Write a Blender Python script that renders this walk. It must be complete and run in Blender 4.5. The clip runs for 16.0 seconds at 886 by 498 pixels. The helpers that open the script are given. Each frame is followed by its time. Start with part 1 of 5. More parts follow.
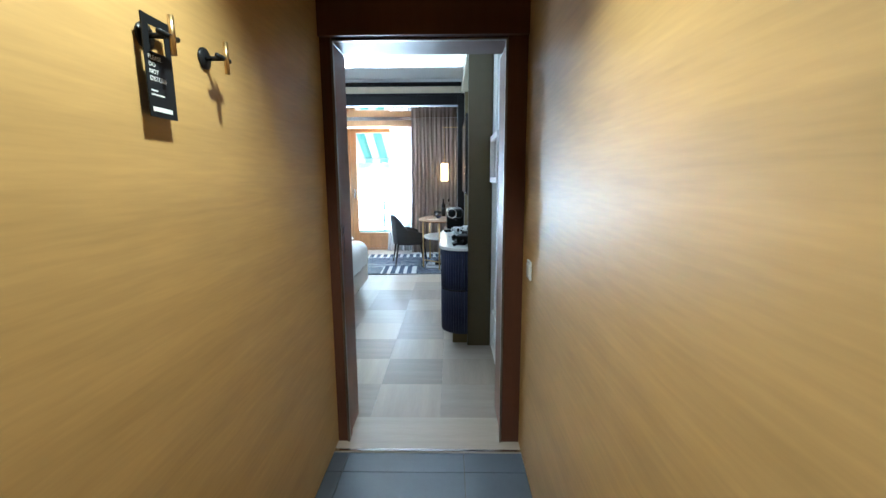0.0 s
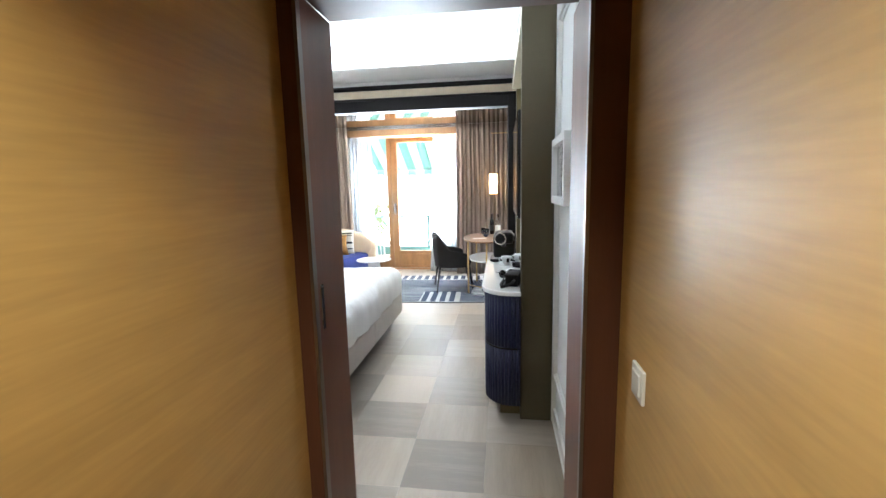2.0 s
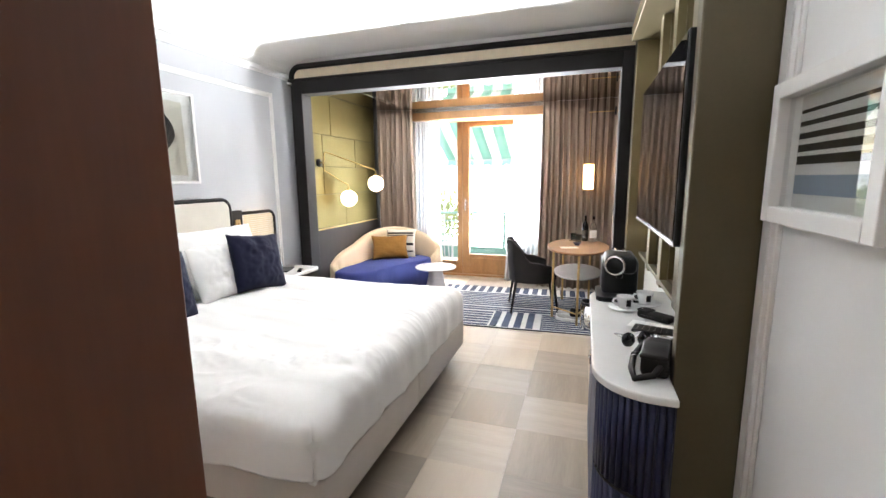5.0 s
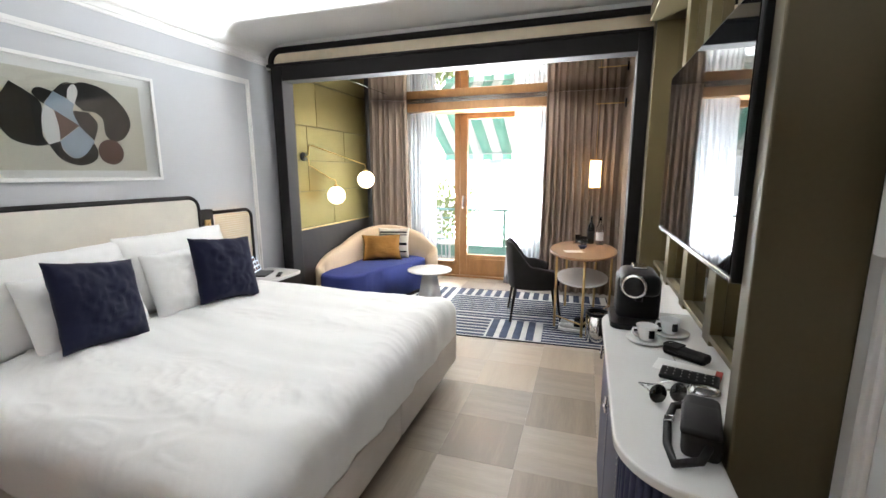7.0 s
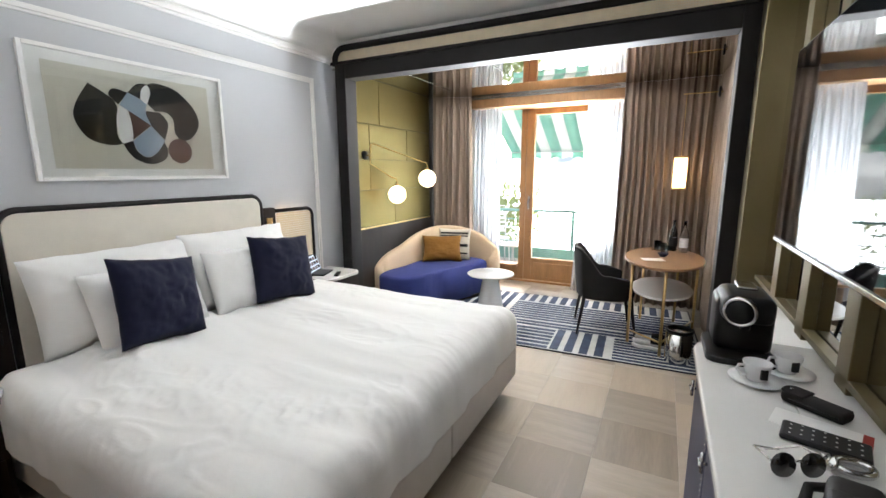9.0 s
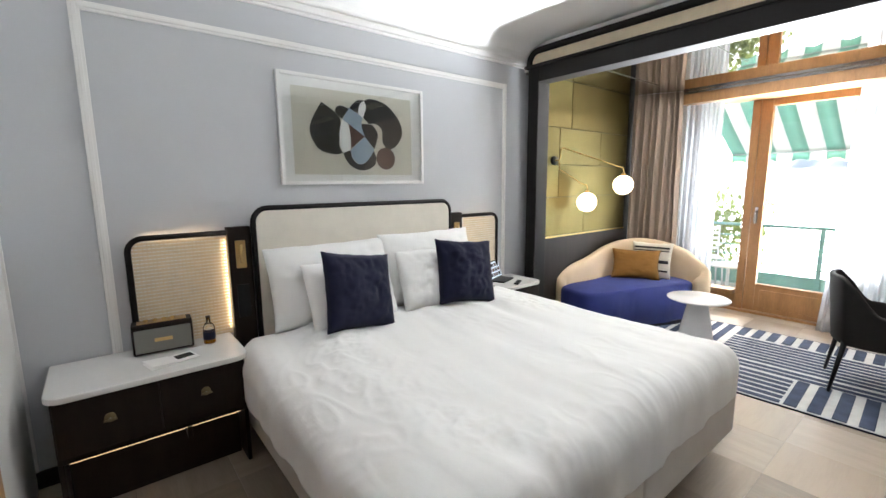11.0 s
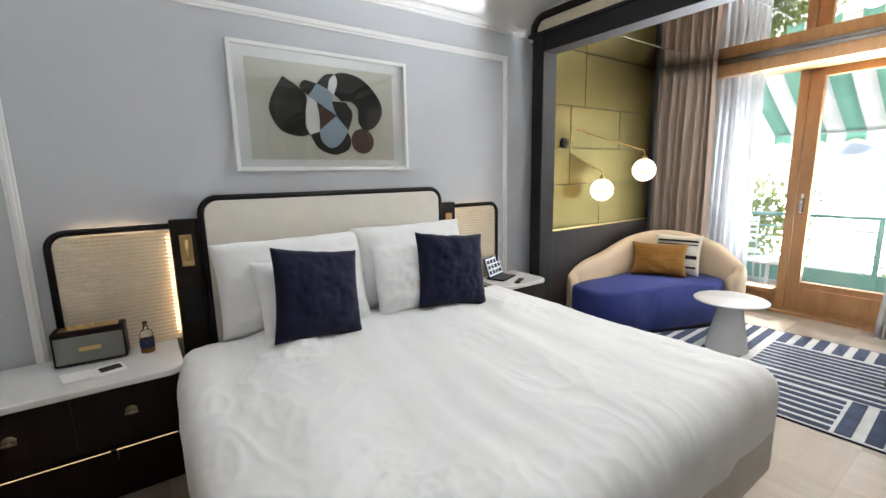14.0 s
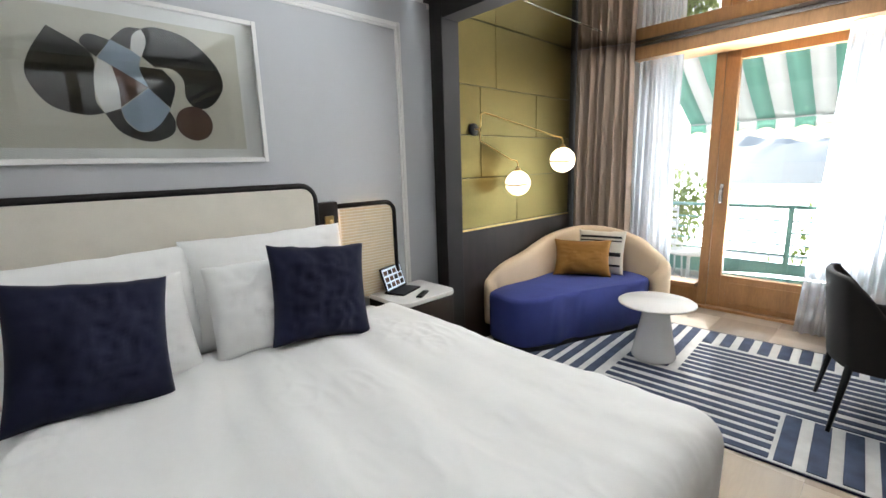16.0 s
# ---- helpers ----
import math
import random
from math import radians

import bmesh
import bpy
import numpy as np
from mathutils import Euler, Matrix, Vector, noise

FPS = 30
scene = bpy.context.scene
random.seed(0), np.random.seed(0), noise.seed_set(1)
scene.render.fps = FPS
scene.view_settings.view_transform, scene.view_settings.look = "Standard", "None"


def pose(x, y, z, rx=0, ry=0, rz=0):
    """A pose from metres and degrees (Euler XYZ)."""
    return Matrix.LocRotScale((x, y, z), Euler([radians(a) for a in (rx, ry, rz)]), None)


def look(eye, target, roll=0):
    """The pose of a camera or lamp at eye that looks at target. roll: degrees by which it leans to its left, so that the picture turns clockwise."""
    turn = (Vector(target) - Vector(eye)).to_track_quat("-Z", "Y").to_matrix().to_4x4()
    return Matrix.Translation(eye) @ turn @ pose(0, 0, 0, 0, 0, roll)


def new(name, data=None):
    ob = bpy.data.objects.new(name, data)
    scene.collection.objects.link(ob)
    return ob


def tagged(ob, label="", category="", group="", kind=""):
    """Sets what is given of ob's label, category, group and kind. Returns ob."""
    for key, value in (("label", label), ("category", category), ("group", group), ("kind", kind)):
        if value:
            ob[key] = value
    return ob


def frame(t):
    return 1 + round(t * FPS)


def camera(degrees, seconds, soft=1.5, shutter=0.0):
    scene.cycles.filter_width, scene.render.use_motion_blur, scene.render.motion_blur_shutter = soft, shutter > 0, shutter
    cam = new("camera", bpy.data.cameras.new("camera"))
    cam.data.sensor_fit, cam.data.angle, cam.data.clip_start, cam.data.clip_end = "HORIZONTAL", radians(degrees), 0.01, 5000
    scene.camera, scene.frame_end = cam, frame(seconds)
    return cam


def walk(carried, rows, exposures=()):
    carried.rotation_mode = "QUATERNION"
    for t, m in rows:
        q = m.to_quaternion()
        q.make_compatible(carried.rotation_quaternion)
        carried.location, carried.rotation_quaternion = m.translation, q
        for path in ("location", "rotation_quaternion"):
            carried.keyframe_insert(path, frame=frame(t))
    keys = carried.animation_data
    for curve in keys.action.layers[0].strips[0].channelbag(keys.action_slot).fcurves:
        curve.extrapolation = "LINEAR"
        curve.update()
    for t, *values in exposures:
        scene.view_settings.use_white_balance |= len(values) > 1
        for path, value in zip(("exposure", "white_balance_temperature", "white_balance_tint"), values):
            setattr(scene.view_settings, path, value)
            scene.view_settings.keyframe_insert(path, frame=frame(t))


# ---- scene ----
cam = camera(92.0, 16.0)
PATH = [
    (0, (0.616, 0.438, 1.422), (0.579, 2.41, 1.091), -0.3),
    (0.5, (0.656, 0.585, 1.42), (0.5, 2.553, 1.105), -1.4),
    (1, (0.63, 0.812, 1.445), (0.363, 2.772, 1.148), -1.0),
    (1.5, (0.587, 1.059, 1.481), (0.391, 3.023, 1.157), -1.2),
    (2, (0.645, 1.322, 1.488), (0.37, 3.282, 1.198), -1.3),
    (2.5, (0.627, 1.515, 1.489), (0.201, 3.452, 1.224), -1.1),
    (3, (0.554, 1.74, 1.502), (0.095, 3.67, 1.245), -1.2),
    (3.5, (0.563, 1.946, 1.491), (0.077, 3.868, 1.226), -1.3),
    (4, (0.577, 2.138, 1.497), (-0.002, 4.028, 1.187), -1.2),
    (4.5, (0.509, 2.327, 1.497), (-0.102, 4.205, 1.18), -0.9),
    (7, (0.416, 2.884, 1.533), (-0.205, 4.752, 1.181), -0.2),
    (7.5, (0.377, 2.898, 1.537), (-0.206, 4.778, 1.183), -0.0),
    (8, (0.346, 2.945, 1.512), (-0.232, 4.829, 1.167), -0.3),
    (8.5, (0.354, 3.01, 1.532), (-0.351, 4.85, 1.192), -0.1),
    (9, (0.366, 3.098, 1.527), (-0.53, 4.851, 1.173), -0.2),
    (9.5, (0.329, 3.135, 1.528), (-0.787, 4.754, 1.164), -0.1),
    (10, (0.242, 3.172, 1.52), (-1.049, 4.66, 1.171), -0.0),
    (12.5, (0.247, 3.332, 1.453), (-1.45, 4.346, 1.15), -1.1),
    (13, (0.211, 3.428, 1.449), (-1.487, 4.434, 1.121), -1.0),
    (13.5, (0.142, 3.534, 1.454), (-1.507, 4.613, 1.112), -1.1),
    (14, (0.108, 3.674, 1.447), (-1.503, 4.809, 1.105), -1.1),
    (14.5, (0.074, 3.846, 1.443), (-1.553, 4.957, 1.097), -1.3),
    (15, (0.004, 3.991, 1.433), (-1.616, 5.109, 1.076), -1.5),
    (15.5, (-0.092, 4.136, 1.455), (-1.604, 5.392, 1.084), -1.3),
    (16, (-0.157, 4.29, 1.429), (-1.587, 5.637, 1.053), -1.8),
]
EXPOSURES = [(0.0, 0.85, 4800, -2), (2.0, 1.0, 5700, 5), (3.5, 1.05, 6500, 14), (5.0, 0.85, 6350, 11), (8.0, 0.35, 6300, 9), (12.5, 0.27, 6300, 9), (14.5, 0.08, 6250, 9), (16.0, -0.05, 6250, 8)]
walk(cam, [(t, look(eye, target, roll)) for t, eye, target, roll in PATH], EXPOSURES)

# ---- world, sun, large lights ----
SUN_EL, SUN_AZ = radians(35.5), radians(-24)
world = bpy.data.worlds.new("sky")
scene.world = world
world.use_nodes = True
wn = world.node_tree
sky = wn.nodes.new("ShaderNodeTexSky")
sky.sky_type, sky.sun_disc = "NISHITA", False
sky.sun_elevation, sky.sun_rotation = SUN_EL, SUN_AZ
wn.links.new(sky.outputs[0], wn.nodes["Background"].inputs[0])
wn.nodes["Background"].inputs[1].default_value = 0.15


def lamp(name, kind, energy, colour, m, **props):
    data = bpy.data.lights.new(name, kind)
    data.energy, data.color = energy, colour
    ob = new(name, data)
    ob.matrix_world = m
    return ob, data


sun_from = Vector((math.sin(SUN_AZ) * math.cos(SUN_EL), math.cos(SUN_AZ) * math.cos(SUN_EL), math.sin(SUN_EL)))
_, sun = lamp("sun", "SUN", 3.5, (1, 0.95, 0.86), look(sun_from * 50, (0, 0, 0)))
sun.angle = radians(0.5)
# added fill lamp for sunlight off the pale balcony floor, through the glazed door on to the ceiling
_, bounce_fill = lamp("balcony_fill", "AREA", 375, (0.94, 0.97, 1.0), look((-0.98, 9.16, 0.42), (-0.90, 8.54, 1.20)))
bounce_fill.shape, bounce_fill.size, bounce_fill.size_y, bounce_fill.spread = "RECTANGLE", 1.1, 0.25, radians(78)
# added lamp far over the lake: brightens the room, shows as white water
_, lake_lamp = lamp("lake_fill", "AREA", 290000, (0.95, 0.98, 1.0), look((0, 62, -5.2), (-0.9, 9, 1.2)))
lake_lamp.shape, lake_lamp.size, lake_lamp.size_y = "RECTANGLE", 160, 7.5
_, spot = lamp("corridor_downlight", "SPOT", 56, (1, 0.92, 0.70), look((0.42, 1.22, 2.33), (0.42, 1.24, 0)))
spot.spot_size, spot.spot_blend, spot.shadow_soft_size = radians(118), 0.7, 0.03


# ---- materials ----
def mat(name, col, rough=0.5, metal=0.0, var=0.12, scale=3.0, fine=60.0, bump=0.1, stretch=(1, 1, 1), rand=0.0, grain=0.0, sheen=0.0, coat=0.0):
    m = bpy.data.materials.new(name)
    m.use_nodes = True
    n, l = m.node_tree.nodes, m.node_tree.links
    b = n["Principled BSDF"]
    tc, mp = n.new("ShaderNodeTexCoord"), n.new("ShaderNodeMapping")
    mp.inputs["Scale"].default_value = stretch
    l.new(tc.outputs["Object"], mp.inputs[0])
    big, small = n.new("ShaderNodeTexNoise"), n.new("ShaderNodeTexNoise")
    for t, s, d in ((big, scale, 4), (small, fine, 3)):
        t.inputs["Scale"].default_value, t.inputs["Detail"].default_value = s, d
        l.new(mp.outputs[0], t.inputs["Vector"])
    add = n.new("ShaderNodeMath")
    add.operation = "MULTIPLY_ADD"
    add.inputs[1].default_value = 0.35 + grain
    l.new(small.outputs[0], add.inputs[0])
    l.new(big.outputs[0], add.inputs[2])
    last = add.outputs[0]
    if rand:
        oi, ra = n.new("ShaderNodeObjectInfo"), n.new("ShaderNodeMath")
        ra.operation, ra.inputs[1].default_value = "MULTIPLY_ADD", rand
        l.new(oi.outputs["Random"], ra.inputs[0])
        l.new(last, ra.inputs[2])
        last = ra.outputs[0]
    mr = n.new("ShaderNodeMapRange")
    mid = 0.5 + 0.5 * (0.35 + grain) + 0.5 * rand
    mr.inputs[1].default_value, mr.inputs[2].default_value = mid - 0.35 - rand / 4, mid + 0.35 + rand / 4
    l.new(last, mr.inputs[0])
    mx = n.new("ShaderNodeMix")
    mx.data_type = "RGBA"
    mx.inputs[6].default_value = (*[c * (1 - var) for c in col], 1)
    mx.inputs[7].default_value = (*[min(1, c * (1 + var)) for c in col], 1)
    l.new(mr.outputs[0], mx.inputs[0])
    l.new(mx.outputs[2], b.inputs["Base Color"])
    b.inputs["Roughness"].default_value, b.inputs["Metallic"].default_value = rough, metal
    b.inputs["Sheen Weight"].default_value, b.inputs["Coat Weight"].default_value = sheen, coat
    if rough >= 0.8:
        b.inputs["Specular IOR Level"].default_value = 0.15
    if bump:
        bp = n.new("ShaderNodeBump")
        bp.inputs["Strength"].default_value, bp.inputs["Distance"].default_value = bump, 0.002
        l.new(small.outputs[0], bp.inputs["Height"])
        l.new(bp.outputs[0], b.inputs["Normal"])
    return m


def glow(name, col, strength):
    m = mat(name, col, 0.5, var=0.02)
    b = m.node_tree.nodes["Principled BSDF"]
    b.inputs["Emission Color"].default_value, b.inputs["Emission Strength"].default_value = (*col, 1), strength
    return m


def see_through(name, col, rough=0.0, ior=1.45):
    m = mat(name, col, rough, var=0.0, bump=0)
    b = m.node_tree.nodes["Principled BSDF"]
    b.inputs["Transmission Weight"].default_value, b.inputs["IOR"].default_value = 1.0, ior
    return m


def gauze(name, col, clear):
    m = mat(name, col, 0.8, var=0.05)
    n, l = m.node_tree.nodes, m.node_tree.links
    tr, tl, a, b = n.new("ShaderNodeBsdfTransparent"), n.new("ShaderNodeBsdfTranslucent"), n.new("ShaderNodeMixShader"), n.new("ShaderNodeMixShader")
    tl.inputs[0].default_value = (*col, 1)
    a.inputs[0].default_value, b.inputs[0].default_value = 0.55, clear
    l.new(n["Principled BSDF"].outputs[0], a.inputs[1])
    l.new(tl.outputs[0], a.inputs[2])
    l.new(a.outputs[0], b.inputs[1])
    l.new(tr.outputs[0], b.inputs[2])
    l.new(b.outputs[0], n["Material Output"].inputs[0])
    return m


M = dict(
    veneer=mat("honey_veneer", (0.48, 0.30, 0.10), 0.5, var=0.16, scale=1.2, fine=9, stretch=(1, 0.7, 9), bump=0.04, grain=0.35),
    casing=mat("dark_red_brown_wood", (0.095, 0.034, 0.016), 0.52, var=0.25, scale=2, fine=20, stretch=(6, 6, 0.6), bump=0.05),
    casing_gloss=mat("polished_red_brown_wood", (0.14, 0.050, 0.022), 0.46, var=0.25, scale=2, fine=20, stretch=(6, 6, 0.6), bump=0.03),
    light_oak=mat("light_oak", (0.50, 0.27, 0.09), 0.4, var=0.25, scale=3, fine=14, stretch=(6, 6, 1.2), bump=0.06, grain=0.4),
    window_wood=mat("amber_window_wood", (0.29, 0.15, 0.058), 0.42, var=0.25, scale=2.5, fine=18, stretch=(5, 5, 1), bump=0.05, grain=0.3),
    slate=mat("slate_tile", (0.075, 0.085, 0.105), 0.4, var=0.2, scale=4, fine=40, bump=0.15, rand=0.3),
    grout=mat("grey_grout", (0.09, 0.08, 0.07), 0.9),
    parquet_x=mat("parquet_grain_x", (0.31, 0.262, 0.212), 0.30, var=0.38, scale=1.6, fine=12, stretch=(0.8, 9, 9), bump=0.02, rand=1.7, grain=0.15),
    parquet_y=mat("parquet_grain_y", (0.265, 0.218, 0.170), 0.30, var=0.38, scale=1.6, fine=12, stretch=(9, 0.8, 9), bump=0.02, rand=1.7, grain=0.15),
    blue_wall=mat("grey_blue_wall_paint", (0.50, 0.51, 0.53), 0.75, var=0.04, scale=1.5, fine=180, bump=0.15),
    white_wall=mat("white_wall_paint", (0.80, 0.80, 0.79), 0.7, var=0.03, scale=1.5, fine=180, bump=0.12),
    ceiling=mat("ceiling_white", (0.86, 0.85, 0.83), 0.8, var=0.03, scale=1.2, fine=140, bump=0.08),
    trim=mat("white_trim_paint", (0.78, 0.77, 0.75), 0.5, var=0.03, bump=0.03),
    black=mat("charcoal_lacquer", (0.011, 0.009, 0.009), 0.62, var=0.2, scale=6, fine=80, bump=0.05),
    dark_oak=mat("black_stained_oak", (0.014, 0.009, 0.007), 0.55, var=0.35, scale=3, fine=18, stretch=(6, 6, 1), bump=0.08),
    bronze=mat("brushed_bronze_panel", (0.10, 0.078, 0.026), 0.36, 1.0, var=0.22, scale=2.2, fine=70, stretch=(1, 1, 1), bump=0.04, rand=0.25),
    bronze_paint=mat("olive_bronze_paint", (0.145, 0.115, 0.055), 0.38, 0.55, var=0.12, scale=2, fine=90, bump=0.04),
    # olive bronze at about 0.6 of the value above, near end panel only
    bronze_dark=mat("olive_bronze_darker", (0.085, 0.068, 0.036), 0.42, 0.4, var=0.14, scale=2, fine=90, bump=0.04),
    brass=mat("aged_brass", (0.62, 0.43, 0.19), 0.28, 1.0, var=0.12, scale=10, bump=0.03),
    chrome=mat("polished_steel", (0.62, 0.61, 0.60), 0.18, 1.0, var=0.08, scale=10, bump=0.02),
    dark_steel=mat("dark_steel", (0.22, 0.18, 0.15), 0.35, 0.9, var=0.1, scale=10, bump=0.02),
    mirror=mat("smoked_mirror", (0.62, 0.58, 0.53), 0.02, 1.0, var=0.02, scale=2, bump=0),
    wall_mirror=mat("wall_mirror", (0.78, 0.78, 0.78), 0.02, 1.0, var=0.02, scale=2, bump=0),
    cream_fabric=mat("cream_linen", (0.68, 0.64, 0.56), 0.9, var=0.07, scale=8, fine=260, bump=0.35),
    cane=mat("pale_cane", (0.68, 0.57, 0.40), 0.6, var=0.12, scale=20, bump=0.05),
    cotton=mat("white_cotton", (0.82, 0.815, 0.80), 0.85, var=0.03, scale=4, fine=40, bump=0.3),
    bed_base=mat("ivory_bed_base", (0.64, 0.60, 0.56), 0.85, var=0.06, scale=6, fine=240, bump=0.3),
    navy_velvet=mat("navy_velvet", (0.007, 0.008, 0.024), 0.85, var=0.16, scale=9, fine=120, bump=0.2, sheen=0.06),
    blue_wool=mat("royal_blue_wool", (0.028, 0.038, 0.155), 0.92, var=0.15, scale=6, fine=240, bump=0.35, sheen=0.06),
    ochre=mat("ochre_velvet", (0.22, 0.108, 0.024), 0.8, var=0.12, scale=8, fine=140, bump=0.2, sheen=0.08),
    beige_leather=mat("beige_upholstery", (0.64, 0.50, 0.34), 0.65, var=0.08, scale=4, fine=150, bump=0.15),
    drape=mat("taupe_drape", (0.31, 0.245, 0.20), 0.85, var=0.12, scale=4, fine=260, stretch=(1, 1, 0.4), bump=0.25),
    sheer=gauze("white_voile", (0.50, 0.51, 0.53), 0.36),
    marble=mat("white_stone_top", (0.74, 0.73, 0.71), 0.18, var=0.04, scale=3, fine=30, bump=0.0),
    white_gloss=mat("white_enamel", (0.78, 0.78, 0.78), 0.25, var=0.03, bump=0.02),
    navy_lacquer=mat("navy_lacquer", (0.008, 0.011, 0.048), 0.5, var=0.2, scale=6, bump=0.03),
    leather=mat("black_brown_leather", (0.014, 0.012, 0.012), 0.65, var=0.25, scale=10, fine=160, bump=0.2),
    table_wood=mat("walnut_table_top", (0.25, 0.14, 0.07), 0.35, var=0.25, scale=2, fine=16, stretch=(8, 1, 8), bump=0.04, grain=0.3),
    plastic=mat("black_plastic", (0.012, 0.012, 0.013), 0.3, var=0.2, scale=12, bump=0.03),
    screen=mat("dark_screen_glass", (0.006, 0.006, 0.007), 0.03, var=0.02, bump=0),
    rug_blue=mat("blue_wool_pile", (0.042, 0.054, 0.090), 0.95, var=0.35, scale=14, fine=320, bump=0.5),
    rug_cream=mat("cream_wool_pile", (0.52, 0.52, 0.51), 0.95, var=0.12, scale=14, fine=320, bump=0.5),
    glass=see_through("clear_glass", (0.97, 0.985, 0.98)),
    globe=glow("opal_globe_lit", (1.0, 0.82, 0.56), 3.2),
    shade=glow("opal_shade_lit", (1.0, 0.68, 0.34), 3.6),
    led=glow("warm_led_strip", (1.0, 0.68, 0.36), 9.0),
    led_dim=glow("dim_light_strip", (1.0, 0.66, 0.34), 1.5),
    paper=mat("white_paper", (0.80, 0.79, 0.77), 0.6, var=0.02, bump=0.02),
    ink=mat("black_ink", (0.012, 0.012, 0.013), 0.7, var=0.1, bump=0),
    rail_green=mat("pale_green_paint", (0.20, 0.38, 0.33), 0.5, var=0.08, bump=0.03),
    concrete=mat("balcony_concrete", (0.36, 0.35, 0.33), 0.9, var=0.15, scale=4, fine=60, bump=0.3),
    # reflected brightness and haze of the water are painted as this pale colour
    lake=mat("pale_hazed_water", (0.50, 0.55, 0.58), 0.35, var=0.06, scale=0.02, fine=0.4, bump=0.2),
    # hills' haze is put into a pale blue colour and slight emission
    hill=glow("hillside_haze_glow", (0.40, 0.47, 0.53), 0.40),
    leaf=gauze("tree_leaves", (0.24, 0.28, 0.10), 0.0),
    bark=mat("tree_bark", (0.10, 0.075, 0.05), 0.9, var=0.3, scale=6, bump=0.4),
)
for name in ("black", "dark_oak", "plastic", "leather"):
    M[name].node_tree.nodes["Principled BSDF"].inputs["Specular IOR Level"].default_value = 0.18


# ---- mesh helpers ----
def finish(bm, smooth=False):
    bmesh.ops.recalc_face_normals(bm, faces=bm.faces)
    for f in bm.faces:
        f.smooth = smooth
    return bm


def mesh_of(name, bm, material):
    data = bpy.data.meshes.new(name)
    bm.to_mesh(data)
    bm.free()
    data.materials.append(M[material] if isinstance(material, str) else material)
    return data


def part(name, bm, material, parent=None, label=""):
    ob = new(name, mesh_of(name, bm, material))
    if parent:
        ob.parent = parent
    if label:
        tagged(ob, label)
    return ob


def piece(name, data, parent, loc=(0, 0, 0)):
    ob = new(name, data)
    ob.parent, ob.location = parent, loc
    return ob


def structure(name, bm, material, label="", category=""):
    return tagged(part(name, bm, material), label, category, kind="structure")


def thing(name, label, category, loc=(0, 0, 0), rz=0.0, group="", kind=""):
    ob = new(name)
    ob.empty_display_size = 0.1
    ob.matrix_basis = pose(*loc, 0, 0, rz)
    return tagged(ob, label, category, group, kind)


def box(x0, x1, y0, y1, z0, z1, bev=0.0, seg=2):
    bm = bmesh.new()
    bmesh.ops.create_cube(bm, size=1)
    for v in bm.verts:
        v.co = ((x0 + x1) / 2 + v.co.x * (x1 - x0), (y0 + y1) / 2 + v.co.y * (y1 - y0), (z0 + z1) / 2 + v.co.z * (z1 - z0))
    if bev:
        bmesh.ops.bevel(bm, geom=bm.edges[:], offset=bev, segments=seg, affect="EDGES", profile=0.5)
    return finish(bm, bev > 0.008)


def join(*bms):
    out = bmesh.new()
    for b in bms:
        data = bpy.data.meshes.new("tmp")
        b.to_mesh(data)
        b.free()
        out.from_mesh(data)
        bpy.data.meshes.remove(data)
    return out


def moved(bm, m):
    bmesh.ops.transform(bm, matrix=m, verts=bm.verts)
    return bm


def prism(pts, z0, z1, bev=0.0, smooth=False):
    """An upright prism over a plan outline."""
    bm = bmesh.new()
    f = bm.faces.new([bm.verts.new((x, y, z0)) for x, y in pts])
    r = bmesh.ops.extrude_face_region(bm, geom=[f])
    for v in r["geom"]:
        if isinstance(v, bmesh.types.BMVert):
            v.co.z = z1
    if bev:
        caps = [e for e in bm.edges if abs(e.verts[0].co.z - e.verts[1].co.z) < 1e-6]
        bmesh.ops.bevel(bm, geom=caps, offset=bev, segments=2, affect="EDGES", profile=0.5)
    return finish(bm, smooth)


def rounded(x0, x1, y0, y1, r, n=6):
    """A rectangle with rounded corners; r: one radius, or four (from the low corner, anticlockwise)."""
    rs = r if isinstance(r, (tuple, list)) else (r,) * 4
    out = []
    for (cx, cy, a), k in zip(((x0, y0, 180), (x1, y0, 270), (x1, y1, 0), (x0, y1, 90)), rs):
        sx, sy = (1 if cx == x0 else -1), (1 if cy == y0 else -1)
        if k <= 0:
            out.append((cx, cy))
            continue
        for i in range(n + 1):
            t = radians(a + 90 * i / n)
            out.append((cx + sx * k + k * math.cos(t), cy + sy * k + k * math.sin(t)))
    return out


def upright_x(bm):
    """Turns a plan (u, v) prism with height w into a panel: u to y, v to z, w to x."""
    for v in bm.verts:
        v.co = Vector((v.co.z, v.co.x, v.co.y))
    return finish(bm)


def upright_y(bm):
    for v in bm.verts:
        v.co = Vector((v.co.x, v.co.z, v.co.y))
    return finish(bm)


def lathe(profile, seg=24, smooth=True, ring=False):
    bm = bmesh.new()
    rings = []
    for r, z in profile:
        rings.append([bm.verts.new((r * math.cos(2 * math.pi * i / seg), r * math.sin(2 * math.pi * i / seg), z)) for i in range(seg)] if r > 1e-5 else [bm.verts.new((0, 0, z))])
    for a, b in zip(rings, rings[1:] + (rings[:1] if ring else [])):
        for i in range(seg):
            j = (i + 1) % seg
            vs = [a[i % len(a)], a[j % len(a)], b[j % len(b)], b[i % len(b)]]
            vs = list(dict.fromkeys(vs))
            if len(vs) > 2:
                bm.faces.new(vs)
    for loop in () if ring else (rings[0], rings[-1]):
        if len(loop) > 2:
            bm.faces.new(loop)
    return finish(bm, smooth)


